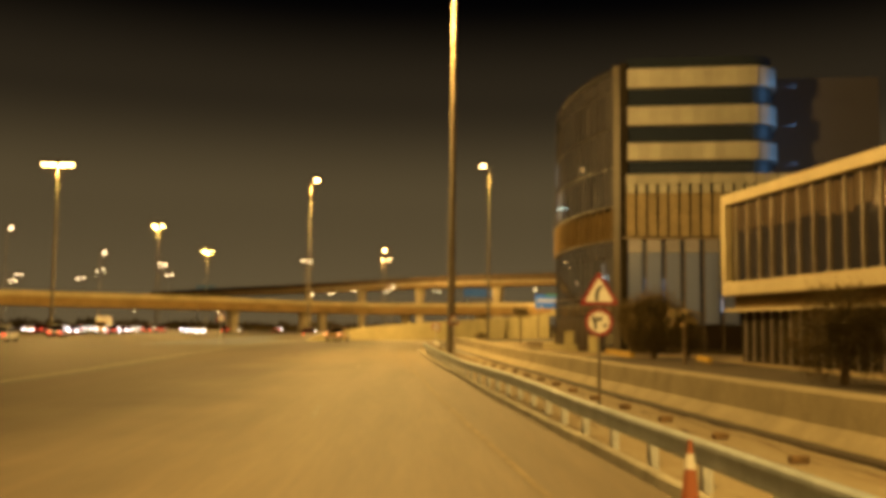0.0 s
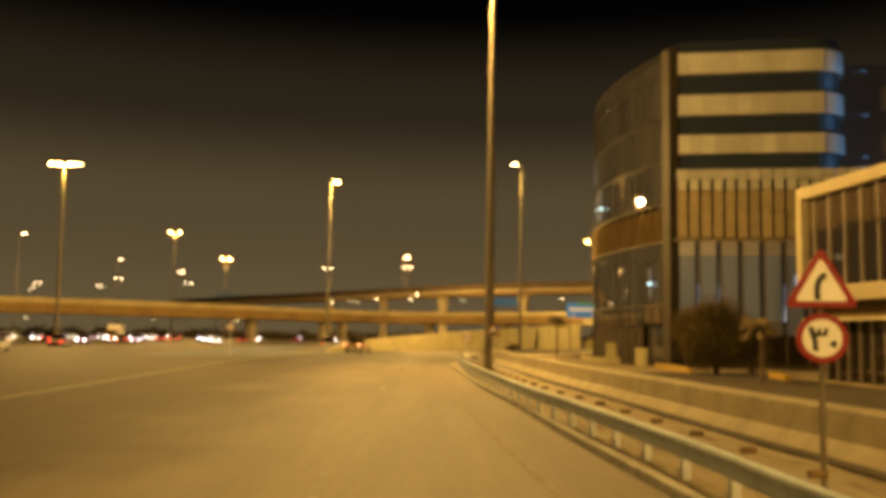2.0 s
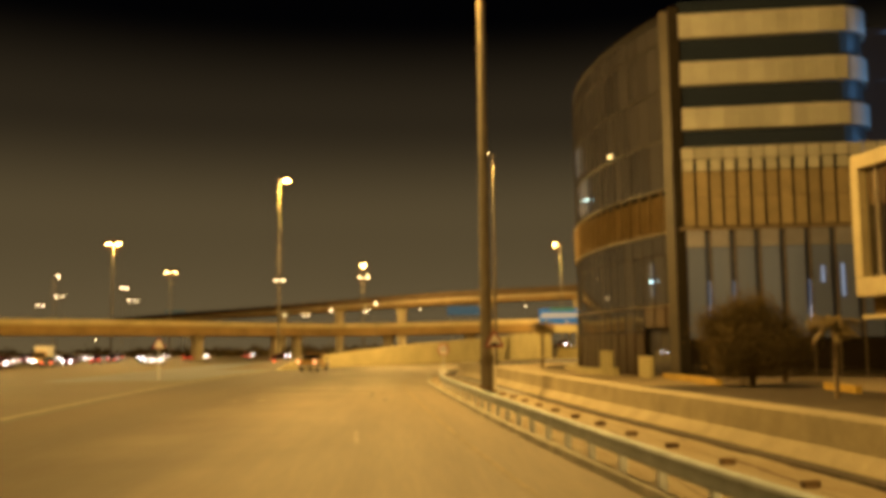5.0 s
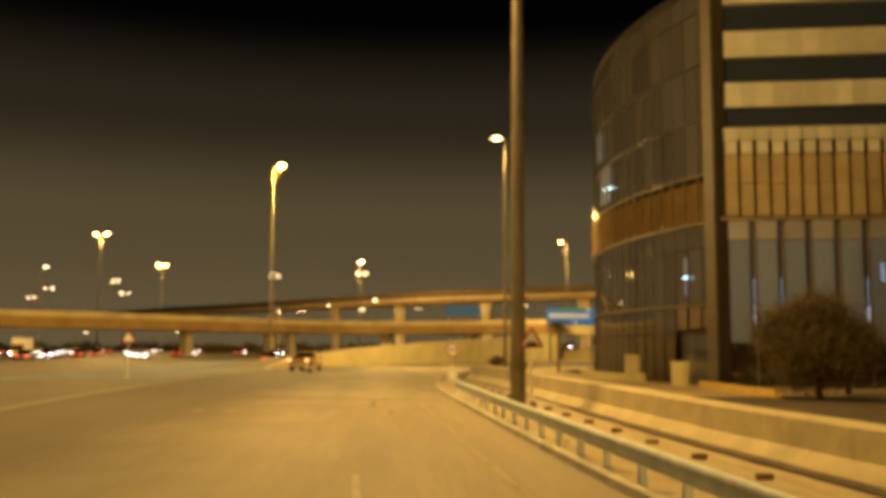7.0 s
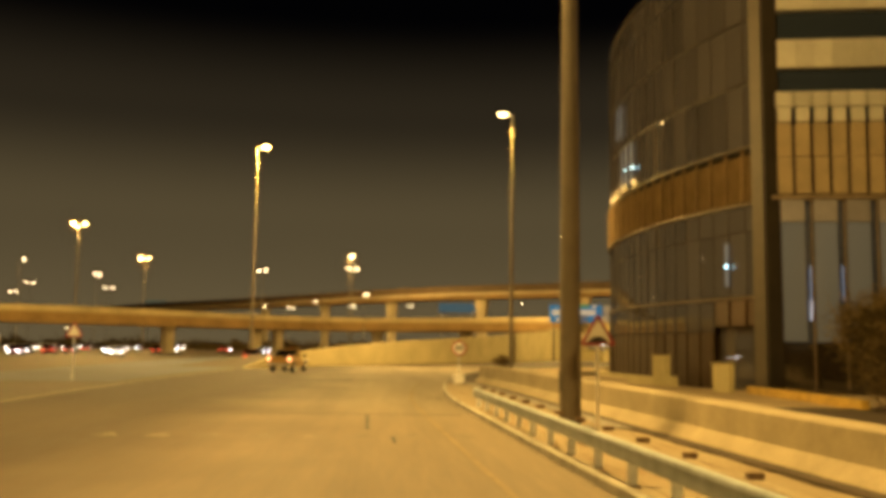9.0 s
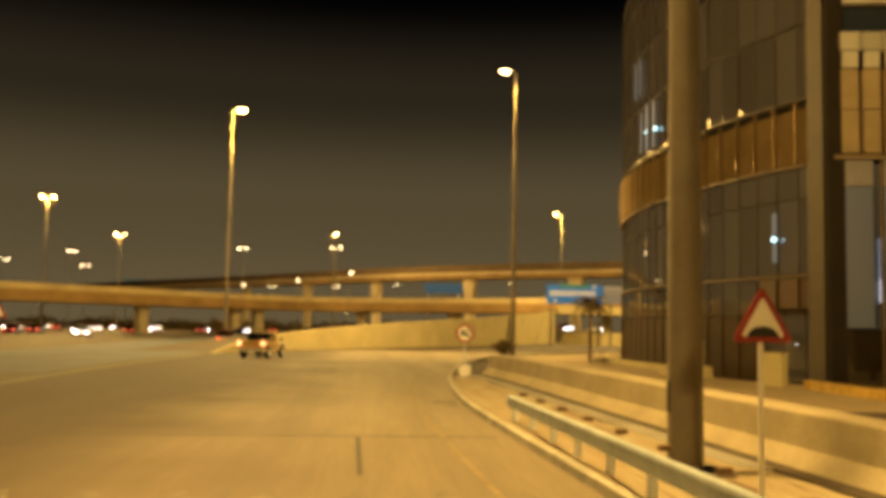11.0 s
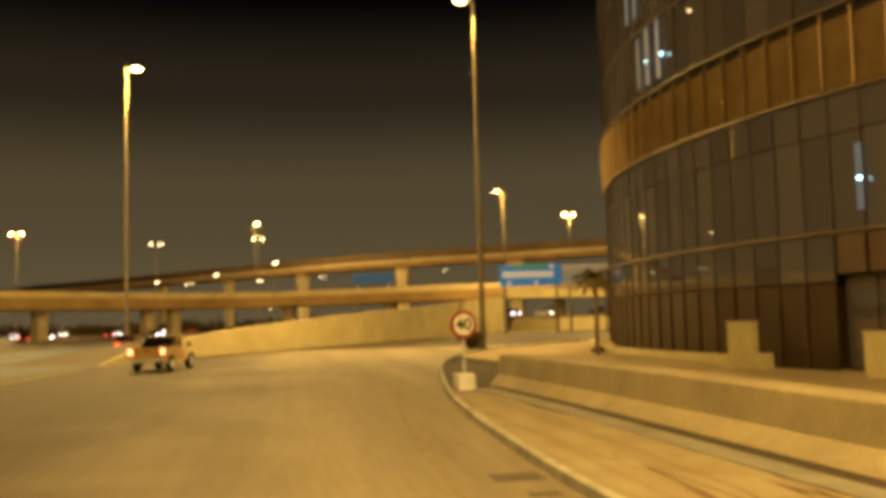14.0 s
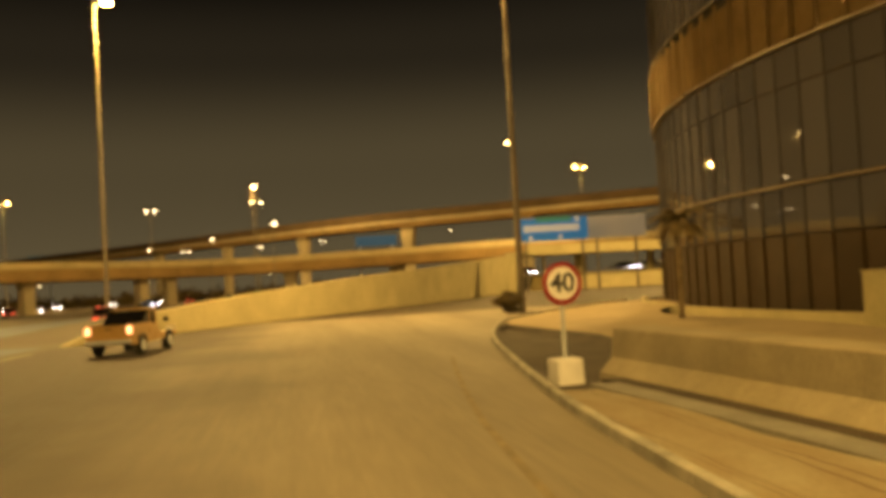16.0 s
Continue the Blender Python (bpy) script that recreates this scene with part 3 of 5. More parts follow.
# ---------------------------------------------------------------- tall street lamps
def street_lamp(x, y, h, heads, turn=0.0, base_r=0.2, lit=0.0, far=False, lean=None, spread=0.7):
    """heads: for each arm (reach, angle in degrees from +x)."""
    ob = thing("street_lamp", "tall tapered steel lamp mast with lit sodium lanterns" if len(heads) > 1 else "tall tapered steel lamp mast with one lit sodium lantern", "street lamp", (x, y, 0), turn, group="street lamps along the junction")
    n = 8 if far else 14
    bm = bmesh.new()
    add_tube(bm, (0, 0, -0.3), (0, 0, h), base_r, base_r * 0.42, n)
    part("mast", bm, POLE, ob, smooth=True)
    if not far:
        bm = bmesh.new()
        add_tube(bm, (0, 0, 0), (0, 0, 0.06), base_r * 2.0, base_r * 2.0, n)
        add_box(bm, (0, 0, 0.03), (base_r * 4.2, base_r * 4.2, 0.06))
        part("base_plate", bm, POLE, ob)
        bm = bmesh.new()
        add_box(bm, (-base_r * 0.95, 0, 1.2), (0.02, 0.14, 0.5))
        part("hatch", bm, DARK_METAL, ob)
    for reach, ang in heads:
        c, s = math.cos(radians(ang)), math.sin(radians(ang))
        bm = bmesh.new()
        add_tube(bm, (0, 0, h - 0.35), (reach * 0.5 * c, reach * 0.5 * s, h - 0.02), 0.07, 0.06, 8)
        add_tube(bm, (reach * 0.5 * c, reach * 0.5 * s, h - 0.02), (reach * c, reach * s, h + 0.05), 0.06, 0.05, 8)
        arm = part("arm", bm, POLE, ob, smooth=True)
        bm = bmesh.new()
        add_box(bm, (0, 0, 0.10), (1.15, 0.5, 0.22), 0, 0.7)
        housing = part("lantern", bm, DARK_METAL, ob)
        housing.matrix_basis = pose(reach * c, reach * s, h + 0.05, 0, 0, ang)
        bm = bmesh.new()
        bmesh.ops.create_uvsphere(bm, u_segments=12, v_segments=6, radius=1.0)
        bmesh.ops.scale(bm, verts=bm.verts[:], vec=(0.30, 0.22, 0.16) if h < 20 else (0.62, 0.28, 0.20) if far else (0.47, 0.27, 0.19))
        lens = part("lens", bm, BULB_FAR if far else BULB, housing, "glowing sodium lens", smooth=True)
        lens.location = (0, 0, -0.02)
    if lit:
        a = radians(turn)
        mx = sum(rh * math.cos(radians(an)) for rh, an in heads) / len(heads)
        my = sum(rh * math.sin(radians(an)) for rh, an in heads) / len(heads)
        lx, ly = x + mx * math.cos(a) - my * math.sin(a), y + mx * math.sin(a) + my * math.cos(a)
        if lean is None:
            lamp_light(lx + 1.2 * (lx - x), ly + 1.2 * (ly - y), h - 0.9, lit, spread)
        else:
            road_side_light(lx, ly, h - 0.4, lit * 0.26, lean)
    return ob


KW = 58500.0
H = 25.8
street_lamp(2.31, 65.1, H, [(1.5, 180)], base_r=0.29, lit=1.12 * KW, spread=2.4)
street_lamp(9.35, 129.0, 24.4, [(0.9, 180)], base_r=0.22, lit=1.1 * KW, lean=40)
# unseen mast added behind the start, to light the near road
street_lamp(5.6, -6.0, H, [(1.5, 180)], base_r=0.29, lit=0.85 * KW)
street_lamp(-18.3, 153.5, H, [(0.95, 0)], base_r=0.18, lit=1.0 * KW)
street_lamp(36.0, 238.0, H, [(1.2, 180)], base_r=0.2, lit=0.75 * KW)
street_lamp(-55.2, 142.0, H, [(2.0, 0), (2.0, 180), (0.9, 0), (0.9, 180)], base_r=0.28, lit=1.25 * KW)
street_lamp(-69.7, 248.2, 27.7, [(1.3, 0), (1.3, 180)], base_r=0.26, lit=2.1 * KW)
# unseen lamp added behind the office, to light the ramp wall's far end
street_lamp(48.0, 186.0, H, [(1.2, 180)], base_r=0.26, lit=1.1 * KW)
street_lamp(67.3, 298.6, 28.0, [(1.2, 0), (1.2, 180)], base_r=0.26, lit=1.5 * KW)
street_lamp(-13.3, 340.0, 26.3, [(1.2, 0), (1.2, 180)], far=True)
street_lamp(-70.6, 308.8, H, [(1.3, 0), (1.3, 180)], lit=1.6 * KW)
street_lamp(-42.6, 346.0, H, [(1.2, 0), (1.2, 180)], far=True)
street_lamp(-12.6, 298.3, 26.4, [(0.5, 0)], base_r=0.18, far=True, lit=1.0 * KW)
street_lamp(-106.0, 240.0, H, [(1.2, 0)], far=True)
street_lamp(-109.0, 319.0, H, [(1.2, 0)], far=True)
street_lamp(-147.0, 430.0, H, [(1.4, 0), (1.4, 180)], far=True)
street_lamp(-183.0, 505.0, H, [(1.4, 0), (1.4, 180)], far=True)
street_lamp(-205.0, 480.0, H, [(1.4, 0), (1.4, 180)], far=True)
street_lamp(-237.0, 547.0, H, [(1.4, 0), (1.4, 180)], far=True)
street_lamp(-103.5, 373.0, 25.4, [(1.4, 0), (0.4, 180)], far=True)
street_lamp(-119.0, 442.0, 24.8, [(1.4, 0), (1.4, 180)], far=True)
# lower lamps along the ramp and far behind the flyovers
for lx, ly, lz, n_heads in ((-6.1, 196.1, 10.4, 1), (-16.8, 230.7, 10.7, 1), (-29.7, 252.0, 10.5, 1), (-33.4, 347.1, 14.0, 2), (-18.7, 503.8, 21.3, 2), (7.3, 422.3, 18.7, 2), (42.5, 350.8, 16.7, 1)):
    street_lamp(lx, ly, lz, [(0.9, 0), (0.9, 180)] if n_heads > 1 else [(0.3, 0)], base_r=0.08, far=True)

# low lamps of the far service road, seen under the decks
for lx, ly in ((-186.0, 424.0), (-122.0, 400.0), (-86.0, 396.0), (-52.0, 400.0), (-12.0, 398.0)):
    street_lamp(lx, ly, 7.2 + 0.02 * (ly - 398), [(0.5, 0)], base_r=0.1, far=True)


# ---------------------------------------------------------------- ramp and flyovers
RAMP = [(-14.3, 122.4, 0.02), (-12.7, 125.6, 0.85), (-11.4, 128.4, 1.2), (-9.0, 133.6, 1.6), (-6.5, 139, 1.95), (0.5, 151, 2.7), (5, 158, 3.05), (10.6, 168, 3.5), (15, 175, 3.9), (21.5, 189, 4.6), (28, 204, 5.2)]
ramp = thing("ramp", "approach ramp with a pale yellow concrete retaining wall", "ramp", kind="structure")
for (x0, y0, z0), (x1, y1, z1) in zip(RAMP, RAMP[1:]):
    bm = bmesh.new()
    d = Vector((x1 - x0, y1 - y0, 0)).normalized()
    nrm = Vector((-d.y, d.x, 0)) * 0.4
    a, b = Vector((x0, y0, 0)), Vector((x1, y1, 0)) - d * 0.02
    low = [bm.verts.new(p + Vector((0, 0, -0.4))) for p in (a, b, b + nrm, a + nrm)]
    top = [bm.verts.new(p + Vector((0, 0, z))) for p, z in ((a, z0), (b, z1), (b + nrm, z1), (a + nrm, z0))]
    for i in range(4):
        j = (i + 1) % 4
        bm.faces.new((low[i], low[j], top[j], top[i]))
    bm.faces.new(top)
    part("wall_panel", bm, CONCRETE_YELLOW, ramp)
bm = bmesh.new()
left, right = [], []
for x, y, z in RAMP:
    left.append(bm.verts.new((x - 9, y + 5, max(0.0, z - 0.95))))
    right.append(bm.verts.new((x - 0.3, y + 0.3, max(0.0, z - 0.95))))
for i in range(len(RAMP) - 1):
    bm.faces.new((left[i], right[i], right[i + 1], left[i + 1]))
part("deck", bm, ASPHALT_FAR, ramp)
# the span that goes on from the ramp
span = thing("bridge_span", "low yellow-lit concrete bridge span behind the signs", "bridge", kind="structure")
bm = bmesh.new()
add_prism(bm, [(0, 4.9), (0, 6.3), (-0.3, 6.3), (-0.3, 5.6), (-9, 5.6), (-9, 4.9)], [(28.6, 204.5, 0), (80, 210, 0)])
part("girder", bm, CONCRETE_YELLOW, span)
for x, y, pier_r in ((32.4, 209.0, 0.25), (38.6, 211.0, 0.95), (50.0, 212.0, 0.6), (62.0, 213.0, 0.6)):
    bm = bmesh.new()
    add_tube(bm, (x, y, -0.4), (x, y, 4.9), pier_r, pier_r, 14)
    part("pier", bm, CONCRETE_YELLOW, span, smooth=True)
bank = thing("low_wall", "pale sloped retaining wall along the far slip road", "wall", kind="structure")
for (x0, y0), (x1, y1) in (((29.2, 203.4), (34.0, 196.5)), ((34.1, 196.4), (44.0, 190.0)), ((44.1, 189.9), (60.0, 184.0))):
    bm = bmesh.new()
    add_prism(bm, [(0.9, -0.4), (0.0, 1.7), (0.0, 2.05), (-0.35, 2.05), (-0.35, -0.4)], [(x0, y0, 0), (x1, y1, 0)])
    part("wall_panel", bm, CONCRETE_YELLOW, bank)


bm = bmesh.new()
far_low = [bm.verts.new((x, y, -0.4)) for x, y in ((30.5, 206.5), (44.5, 191.5), (60.5, 185.5), (110, 180), (120, 258), (60, 262), (30, 262))]
far_top = [bm.verts.new((v.co.x, v.co.y, 1.95)) for v in far_low]
bm.faces.new(far_top)
for i in range(len(far_low)):
    j = (i + 1) % len(far_low)
    bm.faces.new((far_low[i], far_low[j], far_top[j], far_top[i]))
tagged(new("road", finish(bm, "road", ASPHALT_FAR)), "raised far road under the bridge span", "road", kind="structure")


def line_at(line, x):
    """The point of a line of (x, y) points at x, and the way along it."""
    for (x0, y0), (x1, y1) in zip(line, line[1:]):
        if x <= x1:
            return Vector((x, y0 + (y1 - y0) * (x - x0) / (x1 - x0), 0)), Vector((x1 - x0, y1 - y0, 0)).normalized()
    return Vector((*line[-1], 0)), Vector((1, 0, 0))


def flyover(label, line, soffit, slab, top, width, girder_in, piers, cap, mat_face, mat_parapet, mat_girder):
    """line: the deck's near edge. piers: (x along the line, width of the cap, width of the shaft). cap: height of the flared cap."""
    ob = thing("flyover", label, "flyover", kind="structure")
    path = [(x, y, 0) for x, y in line]
    edge = soffit + (slab - soffit) * (0.55 if girder_in else 0.15)
    bm = bmesh.new()
    add_prism(bm, [(0, edge), (0, slab), (-width, slab), (-width, edge)], path)
    part("deck", bm, mat_face, ob)
    bm = bmesh.new()
    inset = max(girder_in, 0.25)
    add_prism(bm, [(-inset, edge - 0.004), (-inset - 0.12, soffit), (-width + inset + 0.12, soffit), (-width + inset, edge - 0.004)], path)
    part("girder", bm, mat_girder, ob, "box girder under the deck")
    for off in (0.02, -width + 0.33):
        bm = bmesh.new()
        add_prism(bm, [(off, slab + 0.004), (off - 0.06, top - 0.05), (off - 0.1, top), (off - 0.3, top), (off - 0.35, slab + 0.004)], path)
        part("parapet", bm, mat_parapet, ob)
    for x, cap_w, shaft_w in piers:
        at, d = line_at(line, x)
        c = at + Vector((-d.y, d.x, 0)) * (width * 0.42)
        rz = math.degrees(math.atan2(d.y, d.x))
        bm = bmesh.new()
        add_box(bm, (0, 0, (soffit - cap) / 2 - 0.3), (shaft_w, 1.7, soffit - cap + 0.6))
        k = cap_w / shaft_w
        for z0, z1, w0, w1 in ((soffit - cap, soffit - cap * 0.45, 1.0, 1 + (k - 1) * 0.55), (soffit - cap * 0.45, soffit + 0.02, 1 + (k - 1) * 0.55, k)):
            vs = [bm.verts.new((sx_ * shaft_w / 2 * w, sy_ * 0.86, z)) for z, w in ((z0, w0), (z1, w1)) for sx_, sy_ in ((-1, -1), (1, -1), (1, 1), (-1, 1))]
            for f in ((3, 2, 1, 0), (4, 5, 6, 7), (0, 1, 5, 4), (1, 2, 6, 5), (2, 3, 7, 6), (3, 0, 4, 7)):
                bm.faces.new([vs[i] for i in f])
        pier = part("pier", bm, BRIDGE_PALE, ob, "pale flared concrete pier")
        pier.matrix_basis = pose(c.x, c.y, 0, 0, 0, rz)
    return ob


low_line = smooth_line([(-200, 120), (-130, 170), (-90, 200), (-74, 212), (-62, 220.5), (-53, 230), (-44.5, 241), (-33, 257), (-22, 268), (-10, 270), (4, 265), (18, 256), (34, 245), (50, 238), (80, 230)], 8.0)
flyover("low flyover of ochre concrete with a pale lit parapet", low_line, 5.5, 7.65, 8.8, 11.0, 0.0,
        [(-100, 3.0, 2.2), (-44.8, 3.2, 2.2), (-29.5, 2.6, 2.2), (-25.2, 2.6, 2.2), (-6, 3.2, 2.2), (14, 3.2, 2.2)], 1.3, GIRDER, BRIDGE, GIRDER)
high_line = smooth_line([(-150, 520), (-100, 453), (-72, 421), (-44, 386), (-24, 360), (-1.5, 331), (16, 312), (31, 299.5), (45, 289), (56, 279.5), (75, 265), (110, 238), (170, 195)], 10.0)
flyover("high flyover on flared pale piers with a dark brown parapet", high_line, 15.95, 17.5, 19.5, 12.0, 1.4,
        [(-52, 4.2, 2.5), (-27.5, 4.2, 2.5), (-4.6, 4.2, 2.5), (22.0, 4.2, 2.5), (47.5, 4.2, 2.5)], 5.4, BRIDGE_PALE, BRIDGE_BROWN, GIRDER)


# ---------------------------------------------------------------- curved office building
CX, CY, RAD = 72.1, 117.0, 54.6
office = thing("office_building", "curved office block with copper panels, dark glass and cream bands", "building")


def arc(a, r=RAD):
    return (CX - r * math.cos(radians(a)), CY + r * math.sin(radians(a)))


def arc_box(name, a0, a1, r0, z0, z1, mat, label=""):
    """A shell of the west front between two angles, from radius r0 inwards by 0.5 m."""
    bm = bmesh.new()
    n = max(2, int(abs(a1 - a0) / 1.5))
    path = [(*arc(a0 + (a1 - a0) * i / n, r0), 0) for i in range(n + 1)]
    add_prism(bm, [(0, z0), (0, z1), (0.5, z1), (0.5, z0)], path)
    return part(name, bm, mat, office, label, smooth=False)


A0, A1, STEP = -20.6, 34.0, 1.75
arc_box("glass_wall", A0, A1, RAD - 0.9, -0.5, 30.0, DARK_PANEL, "dark wall behind the cladding")
for z, h in ((5.4, 0.09), (11.4, 0.09), (15.05, 0.10), (19.3, 0.10), (23.5, 0.10), (27.6, 0.10), (29.8, 0.6)):
    arc_box("ledge", A0, A1, RAD + (0.16 if z < 16 else -0.10), z - h / 2, z + h / 2, MULLION if z < 12 else COLUMN_GREY if z < 16 else DARK_METAL)


def arc_panels(name, z0, z1, w, depth, mat, r, a_from=A0, a_to=A1, yaw=0.0, wobble=0.3, shift=0.0):
    """A row of upright panels round the west front, each turned a little, like scales."""
    bm = bmesh.new()
    add_box(bm, (0, 0, (z0 + z1) / 2), (depth, w, z1 - z0))
    me = finish(bm, name, mat, bevel=0.02)
    a = A0 + STEP / 2 + shift
    while a < A1:
        if a_from <= a <= a_to:
            piece(name, me, office, pose(*arc(a, r), 0, 0, random.uniform(-wobble, wobble) * 0.3, -a + yaw + random.uniform(-wobble, wobble)))
        a += STEP


arc_panels("dark_panel", -0.5, 3.2, 1.635, 0.12, DARK_PANEL, RAD - 0.05, a_from=-15.0, yaw=-3)
arc_panels("glass_panel", 3.26, 5.3, 1.635, 0.12, GLASS, RAD - 0.05, a_from=-15.0, yaw=-3)
arc_panels("copper_panel", 3.6, 5.3, 1.58, 0.12, DARK_COPPER, RAD - 0.05, a_to=-15.0, yaw=-4)
arc_panels("glass_panel", -0.4, 3.55, 1.56, 0.10, GLASS, RAD - 0.55, a_to=-15.0)
arc_panels("glass_panel", 5.5, 9.6, 1.635, 0.10, GLASS, RAD - 0.12, yaw=-3)
arc_panels("glass_panel", 9.65, 11.3, 1.635, 0.10, GLASS, RAD - 0.10, yaw=-3)
arc_panels("copper_panel", 11.5, 14.52, 1.64, 0.12, COPPER, RAD + 0.03, yaw=-5)
# shade below the ledge is put into this strip's near-black colour
arc_box("shadow_gap", A0, A1, RAD - 0.12, 14.55, 14.98, SLOT_SHADE, "recessed strip over the copper band, coloured as shade")
arc_panels("glass_panel", 15.15, 19.2, 1.635, 0.10, GLASS, RAD - 0.12, yaw=-3)
arc_panels("glass_panel", 19.4, 23.4, 1.635, 0.10, GLASS, RAD - 0.12, yaw=-3)
arc_panels("glass_panel", 23.6, 27.5, 1.635, 0.10, GLASS, RAD - 0.12, yaw=-3)
arc_panels("glass_panel", 27.7, 29.4, 1.635, 0.10, GLASS, RAD - 0.12, yaw=-3)

# slim metal trims added at the panel joints to give glints
arc_panels("trim", 11.5, 14.95, 0.05, 0.22, BRONZE, RAD + 0.07, yaw=-5, shift=STEP / 2)

# corner column
bm = bmesh.new()
add_box(bm, (20.84, 98.07, 14.7), (1.1, 0.8, 30.4), 68)
part("column", bm, COLUMN_GREY, office)
# south front, from the corner to a rounded end
SOUTH_A = -10.0
sx, sy = math.cos(radians(SOUTH_A)), math.sin(radians(SOUTH_A))
S0 = Vector((21.5, 96.35, 0))


def south(u, v=0.0):
    """u metres along the south front, v metres behind it."""
    return (S0.x + sx * u - sy * v, S0.y + sy * u + sx * v)


# corner slot: a nearly flush box whose dark colour stands for recess shade
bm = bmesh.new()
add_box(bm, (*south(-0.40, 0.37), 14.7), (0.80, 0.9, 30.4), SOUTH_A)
part("column", bm, SLOT_SHADE, office, "nearly flush corner slot, coloured as shade")
LEN = 12.2
round_path = [south(u) for u in (0, 4, 8, LEN)]
for k in range(1, 9):
    t = radians(11.25 * k)
    round_path.append(south(LEN + 3.2 * math.sin(t), 3.2 - 3.2 * math.cos(t)))
round_path.append(south(LEN + 3.2, 20))


def south_band(name, z0, z1, out, mat, label=""):
    bm = bmesh.new()
    add_prism(bm, [(out, z0), (out, z1), (out - 0.4, z1), (out - 0.4, z0)], [(x, y, 0) for x, y in round_path])
    return part(name, bm, mat, office, label)


south_band("glass_wall", 15.6, 30.4, -0.35, GLASS_BLUE, "blue-grey glazing behind the bands")
for z0, z1 in ((27.2, 29.2), (23.2, 25.15), (19.5, 21.3)):
    south_band("cream_band", z0, z1, 0.10, CREAM_PANEL)
    u = 0.0
    bm = bmesh.new()
    add_box(bm, (0, 0, (z0 + z1) / 2), (1.02, 0.10, z1 - z0 - 0.02))
    me = finish(bm, "cream_panel", CREAM_PANEL, bevel=0.02)
    while u < LEN:
        piece("cream_panel", me, office, pose(*south(u + 0.55, -0.12), 0, 0, 0, SOUTH_A))
        u += 1.1
south_band("cream_band", 17.05, 18.0, 0.10, CREAM_PANEL)
# lower south front: copper fins over grey glazing, runs on past the rounded end
LOW = 21.0
bm = bmesh.new()
add_prism(bm, [(-0.35, -0.4), (-0.35, 17.0), (-6, 17.0), (-6, -0.4)], [(*south(0), 0), (*south(LOW), 0)])
part("lower_block", bm, SLOT_GLASS, office, "blue-grey glazed lower block")
# recess under the panels: its shade is this strip's dark colour
bm = bmesh.new()
add_prism(bm, [(-0.12, -0.4), (-0.12, 2.55), (-0.34, 2.55), (-0.34, -0.4)], [(*south(0.02), 0), (*south(LOW), 0)])
part("plinth_glazing", bm, SHOW_GLASS, office, "dark strip for the recess shade under the grey panels")
FIN, BAY = 1.085, 1.915
for nm, z0, z1, w, depth, mat, pitch, off, v in (
        ("cream_panel", 17.0, 17.95, 0.94, 0.22, CREAM_PANEL, FIN, 0.30, -0.2),
        ("cream_panel", 16.05, 16.94, 0.80, 0.22, CREAM_PANEL, FIN, 0.30, -0.24),
        ("copper_panel", 13.9, 16.0, 0.85, 0.25, TAN_PANEL, FIN, 0.30, -0.1),
        ("copper_panel", 11.6, 13.86, 0.85, 0.25, TAN_PANEL, FIN, 0.30, -0.1),
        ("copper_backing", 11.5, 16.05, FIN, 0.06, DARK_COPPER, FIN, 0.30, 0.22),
        ("grey_panel", 9.9, 11.25, 1.40, 0.12, GREY_PANEL, BAY, 0.72, -0.05),
        ("grey_panel", 2.6, 9.85, 1.38, 0.10, GREY_GLASS, BAY, 0.72, -0.02),
        ("mullion", -0.4, 11.25, 0.07, 0.16, MULLION, BAY, 1.84, 0.08)):
    bm = bmesh.new()
    add_box(bm, (0, 0, (z0 + z1) / 2), (w, depth, z1 - z0))
    me = finish(bm, nm, mat, bevel=0.015 if w > 0.3 else 0.0)
    u = 0.0
    while u < LOW - pitch:
        piece(nm, me, office, pose(*south(u + off, v), 0, 0, 0, SOUTH_A))
        u += pitch
bm = bmesh.new()
add_prism(bm, [(0.25, 11.28), (0.25, 11.5), (-0.4, 11.5), (-0.4, 11.28)], [(*south(-0.5), 0), (*south(LOW), 0)])
part("ledge", bm, MULLION, office)
# emissive strips added for bluish streaks in the glazing gaps
for mat, z0, z1, places in ((BLUE_STRIP, 5.1, 7.2, (1.70, 3.58, 9.36)), (WHITE_STRIP, 3.9, 5.1, (1.70, 9.36)), (BLUE_STRIP, 6.9, 8.2, (10.35,)), (BLUE_STRIP, 5.8, 8.35, (11.85,))):
    bm = bmesh.new()
    add_box(bm, (0, 0, (z0 + z1) / 2), (0.05 if places[0] < 10 else 0.2, 0.03, z1 - z0))
    strip_mesh = finish(bm, "led_strip", mat)
    for u in places:
        piece("led_strip", strip_mesh, office, pose(*south(u, -0.12 if u > 10 else 0.06), 0, 0, 0, SOUTH_A))
# core and roof, so that the block is closed
bm = bmesh.new()
core = [arc(a, RAD - 1.6) for a in (-20, -12, -3, 6, 15, 24, 33)] + [(50, 150), (50, 100)] + [south(16, 8), south(1.5, 3)]
lowv = [bm.verts.new((x, y, -0.4)) for x, y in core]
topv = [bm.verts.new((x, y, 29.9)) for x, y in core]
for i in range(len(core)):
    j = (i + 1) % len(core)
    bm.faces.new((lowv[i], lowv[j], topv[j], topv[i]))
bm.faces.new(topv)
part("roof_block", bm, GLASS, office)

# ---------------------------------------------------------------- showroom building with the projecting box
show = thing("showroom_building", "glazed showroom with a projecting cream-framed upper box", "building")
BX0, BY0 = 23.95, 73.85
bd = Vector((2.6, -20.5, 0)).normalized()
bn = Vector((bd.y, -bd.x, 0))      # outwards, to the road


